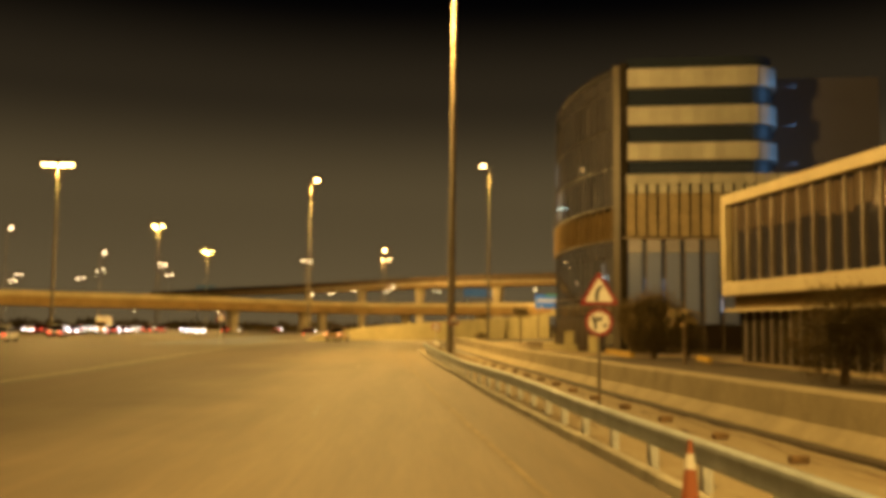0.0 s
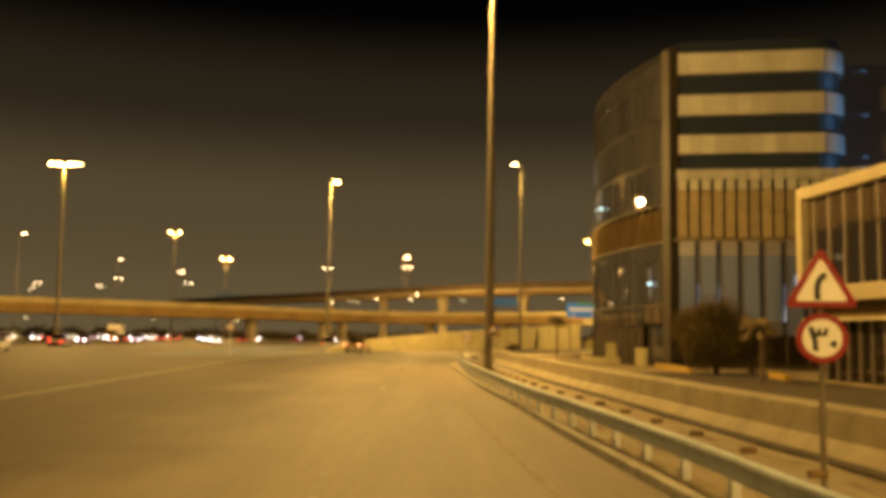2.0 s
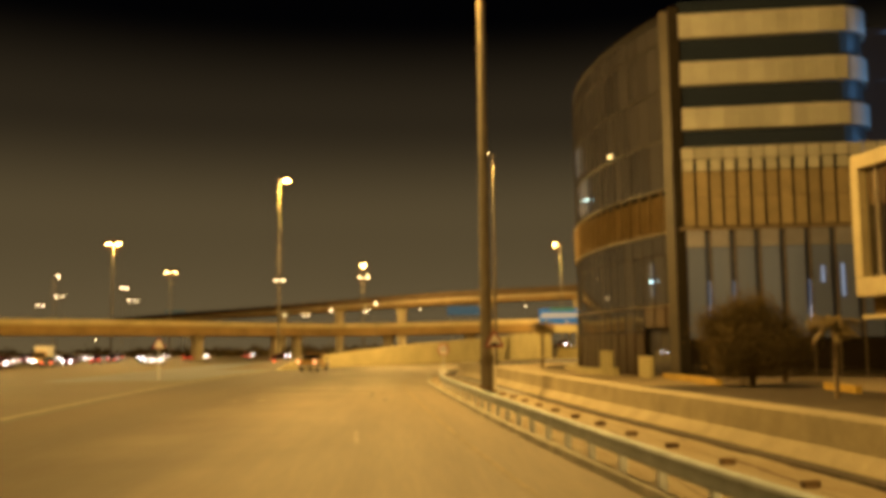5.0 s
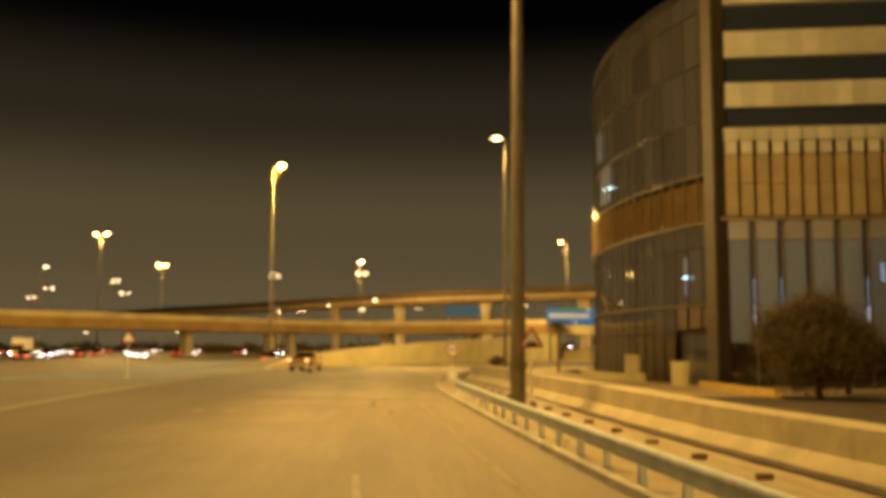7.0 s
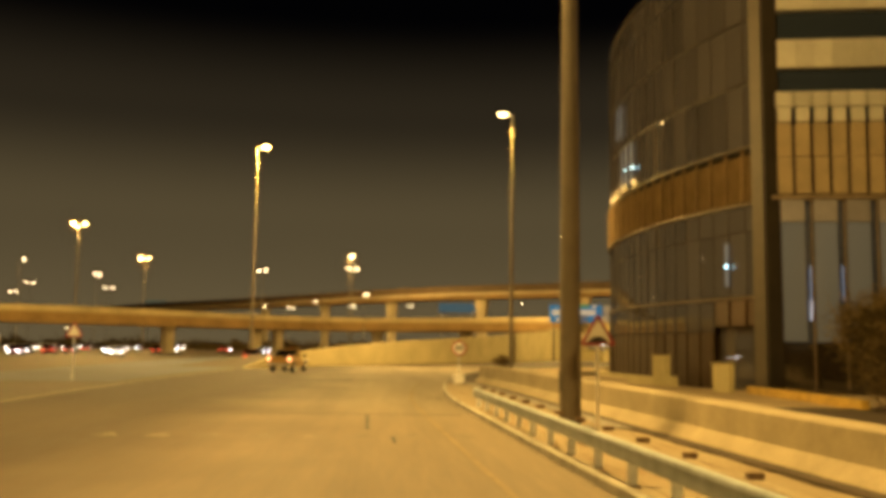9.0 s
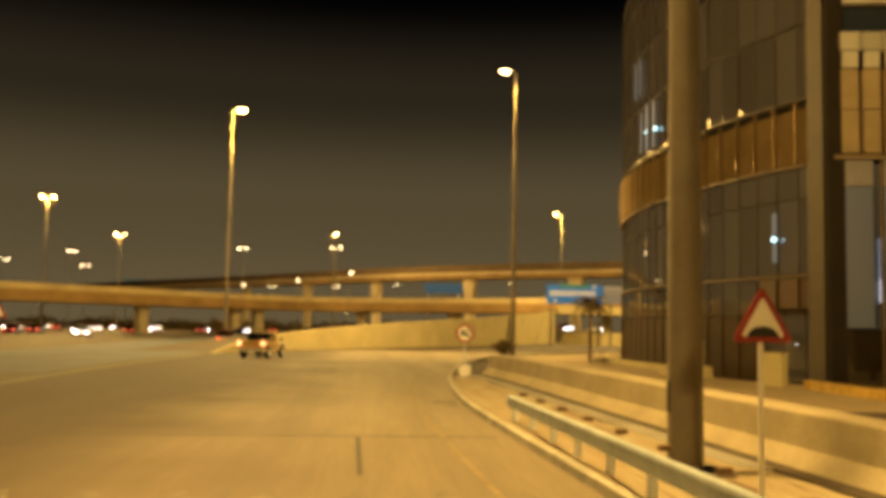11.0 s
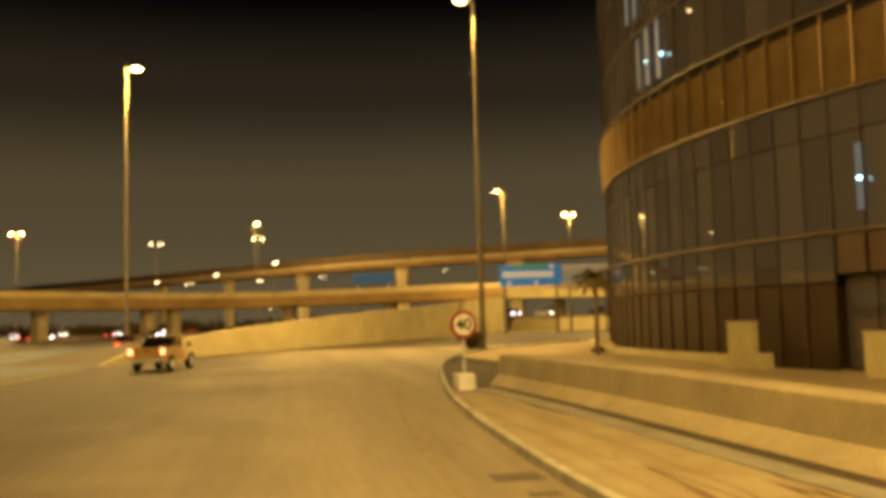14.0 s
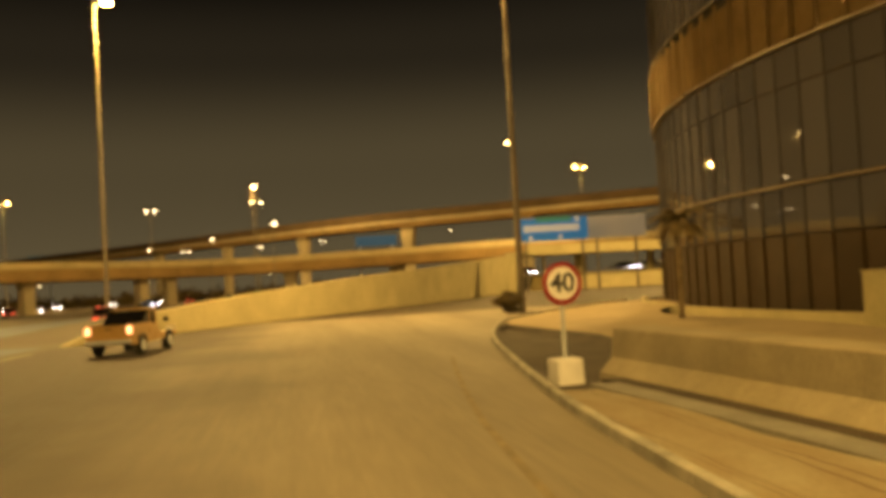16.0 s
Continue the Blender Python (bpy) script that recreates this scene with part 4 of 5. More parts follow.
def box_at(u, v):
    """u metres along the west front from its far corner, v metres behind it."""
    return Vector((BX0, BY0, 0)) + bd * u - bn * v


BL = 46.0
BROT = math.degrees(math.atan2(bd.y, bd.x))
for z0, z1 in ((4.67, 5.7), (11.8, 12.6)):
    bm = bmesh.new()
    c = box_at(BL / 2, 1.0)
    add_box(bm, (c.x, c.y, (z0 + z1) / 2), (BL, 2.0, z1 - z0), BROT)
    part("frame", bm, FRAME_CREAM, show, bevel=0.03)
bm = bmesh.new()
c = box_at(0.35, 1.0)
add_box(bm, (c.x, c.y, 8.85), (0.7, 2.0, 6.2), BROT)
part("frame", bm, FRAME_CREAM, show, bevel=0.03)
bm = bmesh.new()
c = box_at(BL / 2 + 0.4, 0.60)
add_box(bm, (c.x, c.y, 8.85), (BL - 0.6, 0.1, 6.2), BROT)
part("window", bm, SHOW_GLASS, show, "dark reflective glazing")
bm = bmesh.new()
c = box_at(BL / 2 + 0.5, 10)
add_box(bm, (c.x, c.y, 6.0), (BL - 1.5, 16, 12.6), BROT)
part("wall", bm, DARK_PANEL, show)
bm = bmesh.new()
c = box_at(BL / 2 + 0.5, 10)
add_box(bm, (c.x, c.y, 12.6), (BL - 0.5, 17, 0.3), BROT)
part("roof", bm, COLUMN_GREY, show)
bm = bmesh.new()
c = box_at(BL / 2 + 0.3, 1.4)
add_box(bm, (c.x, c.y, 1.5), (BL - 0.8, 0.1, 3.9), BROT)
part("window", bm, SHOW_GLASS, show, "dark ground-floor glazing")
bm = bmesh.new()
c = box_at(BL / 2, 1.0)
add_box(bm, (c.x, c.y, 3.55), (BL, 1.4, 0.22), BROT)
part("ledge", bm, FRAME_CREAM, show)
bm = bmesh.new()
c = box_at(BL / 2, 1.25)
add_box(bm, (c.x, c.y, 4.18), (BL - 0.3, 0.5, 1.0), BROT)
part("fascia", bm, COPPER, show)
bm = bmesh.new()
add_box(bm, (0, 0, 10.7), (1.74, 0.05, 2.1))
me = finish(bm, "blind_pane", BLIND_GLASS)
u = 0.8
while u < BL - 1.2:
    c = box_at(u + 0.925, 0.52)
    piece("blind_pane", me, show, pose(c.x, c.y, random.uniform(-0.35, 0.25), 0, 0, BROT))
    u += 1.85
for z0, z1, pitch, v in ((5.76, 11.94, 1.85, 0.45), (-0.4, 3.44, 1.35, 1.25)):
    bm = bmesh.new()
    add_box(bm, (0, 0, (z0 + z1) / 2), (0.10, 0.16, z1 - z0))
    me = finish(bm, "mullion", SHOW_MULLION)
    u = 0.8 + pitch * 0.5
    while u < BL:
        c = box_at(u, v)
        piece("mullion", me, show, pose(c.x, c.y, 0, 0, 0, BROT))
        u += pitch

# ---------------------------------------------------------------- road markings
def strip_mark(name, pts, w, mat, label, z=0.004):
    bm = bmesh.new()
    add_prism(bm, [(-w / 2, z - 0.003), (-w / 2, z), (w / 2, z), (w / 2, z - 0.003)], [(x, y, 0) for x, y in pts])
    return tagged(new(name, finish(bm, name, mat)), label, "road marking", kind="structure")


strip_mark("road_line", [(lerp_line(KERB_LINE, y) - 1.42, y) for y in np.arange(-10, 104, 2.0)], 0.11, ROADMARK_YELLOW, "worn yellow edge line beside the kerb")
strip_mark("road_line", smooth_line([(-13.0, -14), (-13.1, 31), (-14.4, 55), (-15.4, 73), (-15.5, 99), (-14.6, 118)], 3.0), 0.22, ROADMARK, "faded pale edge line of the slip road")
strip_mark("road_joint", smooth_line([(-12.4, -10), (-12.6, 31), (-13.9, 55), (-14.8, 68)], 3.0), 0.45, ASPHALT_DARK, "dark tarred seam along the outer lane")
strip_mark("lane_dash", [(-1.9, 20.0), (-2.1, 23.1)], 0.12, ROADMARK, "short worn lane dash")
strip_mark("lane_dash", [(-2.6, 44.0), (-2.75, 47.0)], 0.12, ROADMARK, "short worn lane dash")
strip_mark("road_joint", [(-9.5, 69.5), (-0.1, 69.6)], 0.10, ASPHALT_DARK, "dark transverse joint in the road")
strip_mark("road_joint", [(-2.86, 64.6), (-2.95, 69.4)], 0.09, ASPHALT_DARK, "dark sealed crack along the road")
strip_mark("road_joint", [(-2.2, 61.2), (-2.25, 62.6)], 0.09, ASPHALT_DARK, "dark sealed crack along the road")
for px, py, lx, ly in ((-0.46, 78.4, 0.7, 0.3), (-0.42, 77.1, 0.4, 0.15)):
    strip_mark("road_patch", [(px, py - ly), (px, py + ly)], lx, ASPHALT_PATCH, "small dark repair patch in the road", z=0.008)
hump = thing("hump_marking", "row of worn white triangles across the road before the hump", "road marking", kind="structure")
bm = bmesh.new()
vs = [bm.verts.new(p) for p in ((-0.3, 0, 0.005), (0.3, 0, 0.005), (0, 0.9, 0.005))]
bm.faces.new(vs)
tri_mesh = finish(bm, "triangle", ROADMARK_FADED)
for k in range(8):
    piece("triangle", tri_mesh, hump, pose(-8.58 + 1.137 * k, 62.3, 0, 0, 0, 0))

# ---------------------------------------------------------------- signs
def disc(bm, r, y0, y1, n=40, cz=0.0):
    add_plate(bm, [(r * math.cos(2 * math.pi * i / n), cz + r * math.sin(2 * math.pi * i / n)) for i in range(n)], y0, y1)


def rounded_triangle(r, rad=0.12, n=6):
    """A triangle that points up, with rounded corners; r: centre to corner circle."""
    out = []
    for k in range(3):
        a = radians(90 + 120 * k)
        cx, cz = (r - rad) * math.cos(a), (r - rad) * math.sin(a)
        for i in range(n + 1):
            b = a + radians(-60 + 120 * i / n)
            out.append((cx + rad * math.cos(b), cz + rad * math.sin(b)))
    return out


def stroke(bm, pts, w, y0, y1):
    """A bent flat bar through points (x, z)."""
    left, right = [], []
    for i, p in enumerate(pts):
        a, b = Vector(pts[max(0, i - 1)]), Vector(pts[min(len(pts) - 1, i + 1)])
        d = (b - a).normalized()
        left.append((p[0] - d.y * w / 2, p[1] + d.x * w / 2))
        right.append((p[0] + d.y * w / 2, p[1] - d.x * w / 2))
    add_plate(bm, left + right[::-1], y0, y1)


def sign_post(ob, h, r=0.04, mat=None):
    bm = bmesh.new()
    add_tube(bm, (0, 0.07, -0.35), (0, 0.07, h), r, r, 12)
    part("post", bm, mat or POST_STEEL, ob, smooth=True)


def triangle_face(ob, z, side):
    r = side / math.sqrt(3) * 1.03
    bm = bmesh.new()
    add_plate(bm, [(x, z + y) for x, y in rounded_triangle(r, 0.05)], 0.0, 0.02)
    plate = part("plate", bm, SIGN_RED, ob, "red rounded triangular plate")
    bm = bmesh.new()
    add_plate(bm, [(x, z + y) for x, y in rounded_triangle(r * 0.72, 0.03)], -0.006, -0.002)
    part("face", bm, SIGN_WHITE, plate)
    return plate


def round_face(ob, z, dia):
    bm = bmesh.new()
    disc(bm, dia / 2, 0.0, 0.02, cz=z)
    plate = part("plate", bm, SIGN_RED, ob, "round red-rimmed plate")
    bm = bmesh.new()
    disc(bm, dia / 2 * 0.76, -0.006, -0.002, cz=z)
    part("face", bm, SIGN_WHITE, plate)
    return plate


# bend warning over a speed limit in eastern Arabic numerals
ob = thing("road_sign", "triangular bend warning above a round speed limit sign", "road sign", (4.15, 20.6, 0.03), -10)
sign_post(ob, 3.0, 0.035, POLE)
pl = triangle_face(ob, 2.64, 0.76)
bm = bmesh.new()
stroke(bm, [(-0.045, 2.48), (-0.05, 2.60), (-0.035, 2.69), (0.0, 2.75), (0.055, 2.785)], 0.07, -0.012, -0.007)
part("symbol", bm, SIGN_BLACK, pl, "black bend symbol")
pl = round_face(ob, 2.02, 0.60)
bm = bmesh.new()
stroke(bm, [(-0.075, 1.865), (-0.085, 1.99), (-0.135, 2.155)], 0.06, -0.012, -0.007)
stroke(bm, [(-0.135, 2.155), (-0.11, 2.07), (-0.05, 2.055), (-0.035, 2.12)], 0.05, -0.0125, -0.0075)
stroke(bm, [(-0.035, 2.13), (-0.03, 2.065), (0.03, 2.06), (0.05, 2.135)], 0.05, -0.013, -0.008)
part("numeral", bm, SIGN_BLACK, pl, "black numeral three")
bm = bmesh.new()
add_plate(bm, [(0.13, 1.90), (0.18, 1.95), (0.13, 2.00), (0.08, 1.95)], -0.012, -0.007)
part("numeral", bm, SIGN_BLACK, pl, "black dot numeral zero")

# hump warning
ob = thing("road_sign", "triangular hump warning sign on a thin pale post beside the mast", "road sign", (2.40, 62.3, 0.08), 3)
sign_post(ob, 2.6, 0.035, WHITE)
pl = triangle_face(ob, 2.28, 0.76)
bm = bmesh.new()
add_plate(bm, [(0.22 * math.cos(math.pi * i / 10), 2.10 + 0.14 * math.sin(math.pi * i / 10)) for i in range(11)], -0.012, -0.007)
part("symbol", bm, SIGN_BLACK, pl, "black hump symbol")

# forty limit on a white concrete foot
ob = thing("road_sign", "round red-rimmed forty limit sign in a white concrete block", "road sign", (1.73, 94.2, -0.13), 8)
sign_post(ob, 2.45, 0.035)
pl = round_face(ob, 2.1, 0.86)
txt = bpy.data.curves.new("numeral", "FONT")
txt.body, txt.size, txt.align_x, txt.align_y, txt.extrude, txt.offset = "40", 0.52, "CENTER", "CENTER", 0.004, 0.013
tmp = new("numeral", txt)
bpy.context.view_layer.update()
me = bpy.data.meshes.new_from_object(tmp.evaluated_get(bpy.context.evaluated_depsgraph_get()))
bpy.data.objects.remove(tmp)
me.materials.clear()
me.materials.append(SIGN_BLACK)
num = new("numeral", me)
num.parent = pl
num.matrix_basis = pose(0, -0.012, 2.1, 90, 0, 0)
num["label"] = "black figures 40"
bm = bmesh.new()
add_box(bm, (0, 0.07, 0.28), (0.58, 0.56, 0.66), 0, 0.94)
part("foot", bm, WHITE, ob, "white painted concrete foot", bevel=0.03)

# far warning sign at the motorway edge
ob = thing("road_sign", "pale triangular warning sign at the motorway edge", "road sign", (-19.7, 94.3, 0.0), 0)
sign_post(ob, 2.9)
triangle_face(ob, 2.6, 0.95)

# traffic cone by the guard rail
ob = thing("traffic_cone", "orange traffic cone with a white band beside the guard rail", "traffic cone", (3.18, 10.4, 0.0))
bm = bmesh.new()
add_box(bm, (0, 0, 0.02), (0.36, 0.36, 0.04))
part("base", bm, ORANGE, ob, bevel=0.01)
bm = bmesh.new()
add_tube(bm, (0, 0, 0.04), (0, 0, 0.74), 0.105, 0.022, 20)
part("cone", bm, ORANGE, ob, smooth=True)
bm = bmesh.new()
add_tube(bm, (0, 0, 0.44), (0, 0, 0.60), 0.063, 0.044, 20, caps=False)
part("band", bm, SIGN_WHITE, ob, "white reflective band", smooth=True)

# overhead direction signs by the far bridge
gantry = thing("direction_sign", "large blue overhead direction sign with pale lettering bars", "direction sign", (22.0, 180.0, 0.0), -6)
bm = bmesh.new()
add_box(bm, (3.9, 0, 7.2), (7.8, 0.15, 2.6))
board = part("board", bm, SIGN_GLOW_BLUE, gantry, bevel=0.03)
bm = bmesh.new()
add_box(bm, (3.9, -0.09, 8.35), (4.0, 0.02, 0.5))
part("panel", bm, SIGN_GLOW_GREEN, board, "green route strip")
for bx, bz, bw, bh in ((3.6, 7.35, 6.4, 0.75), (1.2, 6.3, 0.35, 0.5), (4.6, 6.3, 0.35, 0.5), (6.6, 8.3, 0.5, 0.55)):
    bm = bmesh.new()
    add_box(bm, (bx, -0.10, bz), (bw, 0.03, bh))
    part("lettering_bar", bm, SIGN_GLOW_WHITE, board)
for lx in (0.6, 7.2):
    bm = bmesh.new()
    add_tube(bm, (lx, 0.2, -0.4), (lx, 0.2, 8.4), 0.16, 0.14, 10)
    part("leg", bm, POLE, gantry, smooth=True)
ob = thing("billboard", "wide pale grey billboard beside the blue direction sign", "billboard", (30.4, 181.0, 0.0), -6)
bm = bmesh.new()
add_box(bm, (3.4, 0, 7.25), (6.8, 0.2, 2.5))
part("panel", bm, BOARD_GLOW_GREY, ob, bevel=0.04)
for lx in (1.0, 5.6):
    bm = bmesh.new()
    add_tube(bm, (lx, 0.2, -0.4), (lx, 0.2, 6.2), 0.16, 0.14, 10)
    part("leg", bm, POLE, ob, smooth=True)
ob = thing("direction_sign", "distant wide blue motorway sign beyond the high flyover", "direction sign", (26.4, 420.0, 0.0))
bm = bmesh.new()
add_box(bm, (0, 0, 17.8), (15, 0.3, 3.6))
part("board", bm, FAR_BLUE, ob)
for lx in (-6, 6):
    bm = bmesh.new()
    add_tube(bm, (lx, 0.4, -0.6), (lx, 0.4, 17.5), 0.3, 0.25, 8)
    part("leg", bm, POST_STEEL, ob)


ob = thing("direction_sign", "distant dim grey-green motorway sign", "direction sign", (-145.6, 633.0, 0.0))
bm = bmesh.new()
add_box(bm, (0, 0, 26.2), (13.0, 0.3, 4.4))
part("board", bm, FAR_BOARD, ob)
for lx in (-5, 5):
    bm = bmesh.new()
    add_tube(bm, (lx, 0.4, -0.6), (lx, 0.4, 26.0), 0.35, 0.3, 8)
    part("leg", bm, POST_STEEL, ob)


# ---------------------------------------------------------------- plants
def leaf_crown(bm, centre, radii, count, size, seed):
    """Many small leaves in clumps inside an uneven crown."""
    rng = random.Random(seed)
    clumps = []
    while len(clumps) < max(10, count // 60):
        v = Vector((rng.uniform(-1, 1), rng.uniform(-1, 1), rng.uniform(-0.9, 1)))
        if 0.2 < v.length < 1 * (0.82 + 0.3 * noise.noise(v * 1.7 + Vector((seed, 0, 0)))):
            clumps.append(v)
    for i in range(count):
        c = clumps[i % len(clumps)]
        p = c + Vector((rng.gauss(0, 0.14), rng.gauss(0, 0.14), rng.gauss(0, 0.12)))
        p = Vector((centre[0] + p.x * radii[0], centre[1] + p.y * radii[1], centre[2] + p.z * radii[2]))
        a, b = rng.uniform(0, 6.28), rng.uniform(-0.9, 0.9)
        d = Vector((math.cos(a), math.sin(a), b)).normalized() * size * rng.uniform(0.7, 1.4)
        side = d.cross(Vector((rng.uniform(-1, 1), rng.uniform(-1, 1), 1))).normalized() * size * 0.35
        bm.faces.new([bm.verts.new(q) for q in (p - d, p + side, p + d, p - side)])


def tree(x, y, z, height, radius, count, seed, label):
    ob = thing("tree", label, "tree", (x, y, z))
    rng = random.Random(seed)
    bm = bmesh.new()
    add_tube(bm, (0, 0, 0), (0.1, 0.05, height * 0.35), 0.20, 0.14, 10)
    for k in range(7):
        a = k * 0.9 + rng.uniform(-0.3, 0.3)
        q = Vector((math.cos(a) * radius * 0.6, math.sin(a) * radius * 0.6, height * rng.uniform(0.55, 0.8)))
        m1 = Vector((0.1, 0.05, height * 0.32)).lerp(q, 0.5) + Vector((0, 0, 0.2))
        add_tube(bm, (0.1, 0.05, height * 0.32), m1, 0.10, 0.07, 7)
        add_tube(bm, m1, q, 0.07, 0.03, 7)
    part("trunk", bm, BARK, ob, smooth=True)
    bm = bmesh.new()
    leaf_crown(bm, (0, 0, height * 0.53), (radius, radius, height * 0.50), count, 0.10, seed)
    part("crown", bm, LEAF, ob)
    return ob


tree(19.9, 79.3, -0.5, 5.75, 3.5, 42000, 3, "broad dusty green tree with a dense crown before the office block")
tree(19.4, 42.5, -0.5, 4.6, 2.6, 11000, 8, "dark bushy tree beside the showroom glazing")
tree(24.5, 85.5, -0.5, 3.6, 2.0, 2500, 12, "low dark shrub tree in the gap between the buildings")


def shrub(x, y, z, height, radius, count, seed, label):
    ob = thing("shrub", label, "shrub", (x, y, z))
    bm = bmesh.new()
    for k in range(6):
        a = k * 1.05
        add_tube(bm, (0, 0, -0.05), (math.cos(a) * radius * 0.5, math.sin(a) * radius * 0.5, height * 0.7), 0.03, 0.012, 6)
    part("stem", bm, BARK, ob)
    bm = bmesh.new()
    leaf_crown(bm, (0, 0, height * 0.5), (radius, radius, height * 0.5), count, 0.09, seed)
    part("crown", bm, LEAF, ob)
    return ob


shrub(8.4, 128.2, 0.05, 1.25, 0.9, 2600, 31, "low dark shrub at the foot of the lamp mast")


def palm(x, y, z, h, seed, label):
    ob = thing("palm_tree", label, "palm tree", (x, y, z))
    rng = random.Random(seed)
    bm = bmesh.new()
    n = 9
    for k in range(n):
        z0, z1 = h * k / n, h * (k + 1) / n
        add_tube(bm, (0, 0, z0), (0, 0, z1 + 0.03), 0.11 - 0.003 * k, 0.145 - 0.003 * k, 9)
    part("trunk", bm, PALM_BARK, ob)
    for k in range(44):
        a, up = k * 2.4, rng.uniform(0.15, 1.15)
        bm = bmesh.new()
        pts, p, d = [], Vector((0, 0, h)), Vector((math.cos(a) * math.cos(up), math.sin(a) * math.cos(up), math.sin(up)))
        for i in range(8):
            pts.append(p.copy())
            p += d * 0.2
            d = (d + Vector((0, 0, -0.26))).normalized()
        for i in range(1, 8):
            t = (pts[i] - pts[i - 1]).normalized()
            sd = t.cross(Vector((0, 0, 1))).normalized()
            for sgn in (-1, 1):
                for j in (0.0, 0.33, 0.66):
                    b0 = pts[i - 1].lerp(pts[i], j)
                    tip = b0 + sd * sgn * (0.46 - 0.04 * i) + t * 0.18 - Vector((0, 0, 0.07))
                    bm.faces.new([bm.verts.new(q) for q in (b0, b0 + t * 0.09, tip)])
        part("frond", bm, PALM_LEAF, ob)
    return ob


rng_far = random.Random(21)
bm = bmesh.new()
for k in range(150):
    fx, fy = rng_far.uniform(-260, 60), rng_far.uniform(372, 410)
    fh = rng_far.uniform(2.4, 4.6)
    for j in range(60):
        p = Vector((fx + rng_far.gauss(0, 1.7), fy + rng_far.gauss(0, 1.0), fh * 0.5 + rng_far.gauss(0, fh * 0.25)))
        d = Vector((rng_far.uniform(-1, 1), rng_far.uniform(-0.3, 0.3), rng_far.uniform(-1, 1))).normalized() * 0.7
        e = Vector((rng_far.uniform(-1, 1), rng_far.uniform(-0.3, 0.3), rng_far.uniform(-1, 1))).normalized() * 0.5
        bm.faces.new([bm.verts.new(q) for q in (p - d, p + e, p + d, p - e)])
far_trees = new("far_planting", finish(bm, "far_planting", LEAF))
far_trees.location = (0, 0, -0.6)
tagged(far_trees, "dark line of distant bushes beyond the motorway", "bushes", kind="stuff")
palm(12.15, 112.8, -0.3, 4.2, 5, "young date palm with a short crown on the forecourt edge")
palm(18.6, 65.5, -0.5, 3.3, 6, "small palm with a rough trunk beside the showroom")


# ---------------------------------------------------------------- forecourt
def gate_post(x, y, z1, w, rz, step=False):
    ob = thing("gate_post", "pale rendered gate post at the office forecourt", "gate post", (x, y, -0.5), rz)
    bm = bmesh.new()
    add_box(bm, (0, 0, (z1 + 0.5) / 2), (w, 0.45, z1 + 0.5))
    part("shaft", bm, CONCRETE_YELLOW, ob, bevel=0.03)
    bm = bmesh.new()
    add_box(bm, (0, 0, z1 + 0.5 + 0.03), (w + 0.08, 0.53, 0.06))
    part("cap", bm, CONCRETE_YELLOW, ob, bevel=0.01)
    if step:
        bm = bmesh.new()
        add_box(bm, (w / 2 + 0.42, 0, 0.36), (0.8, 0.5, 0.72), 0, 0.9)
        part("step_block", bm, CONCRETE_YELLOW, ob, bevel=0.02)


gate_post(16.95, 106.3, 1.62, 1.5, -70, step=True)
gate_post(18.2, 97.6, 1.2, 1.5, -70)
ob = thing("low_wall", "low pale forecourt wall at the foot of the office front", "wall", kind="structure")
for a0, a1 in ((-10.4, -2.1), (-2, 4), (4.1, 15), (15.1, 26)):
    bm = bmesh.new()
    path = [(*arc(a0 + (a1 - a0) * i / 8, RAD + 1.6), 0) for i in range(9)]
    add_prism(bm, [(0, -0.5), (0, 0.12), (0.3, 0.12), (0.3, -0.5)], path)
    part("wall_panel", bm, CONCRETE_YELLOW, ob)
ob = thing("low_wall", "low yellow-painted kerb wall by the planting", "wall", kind="structure")
for p0, p1 in (((19.4, 96.0), (19.2, 88.5)), ((19.2, 88.3), (18.6, 81.0)), ((22.5, 74.6), (21.8, 69.5))):
    bm = bmesh.new()
    add_prism(bm, [(0, -0.5), (0, -0.05), (0.35, -0.05), (0.35, -0.5)], [(*p0, 0), (*p1, 0)])
    part("wall_panel", bm, YELLOW_PAINT, ob)

# small lights, and dim emissive strips added for bluish streaks on the office glass
for wx, wy, wz, rad_ in ((19.75, 100.9, 7.5, 0.10), (17.38, 115.2, 16.8, 0.10), (17.36, 117.5, 17.0, 0.06)):
    ob = thing("wall_light", "small cool white light on the office front", "light", (wx, wy, wz))
    bm = bmesh.new()
    bmesh.ops.create_uvsphere(bm, u_segments=10, v_segments=6, radius=rad_)
    part("lens", bm, COOL_GLOW, ob)
for a, z0, z1, w in ((-17.0, 6.2, 9.0, 0.35), (-1.2, 15.6, 19.0, 0.5), (0.5, 15.6, 19.0, 0.6), (2.1, 15.7, 18.8, 0.4), (4.0, 20.2, 23.0, 0.6), (2.4, 20.2, 23.0, 0.5)):
    bm = bmesh.new()
    add_box(bm, (0, 0, (z0 + z1) / 2), (0.02, w, z1 - z0))
    lit = part("glow_pane", bm, PANE_GLOW, office, "dim cool emissive strip on the office glass")
    lit.matrix_basis = pose(*arc(a, RAD + 0.06), 0, 0, 0, -a)
for z0, z1 in ((21.7, 23.2), (18.1, 19.5), (25.5, 27.2)):
    bm = bmesh.new()
    add_prism(bm, [(-0.30, z0), (-0.30, z1), (-0.34, z1), (-0.34, z0)], [(x, y, 0) for x, y in round_path[4:10]])
    part("glow_pane", bm, BLUE_GLOW, office, "glazing with a dim blue light behind")

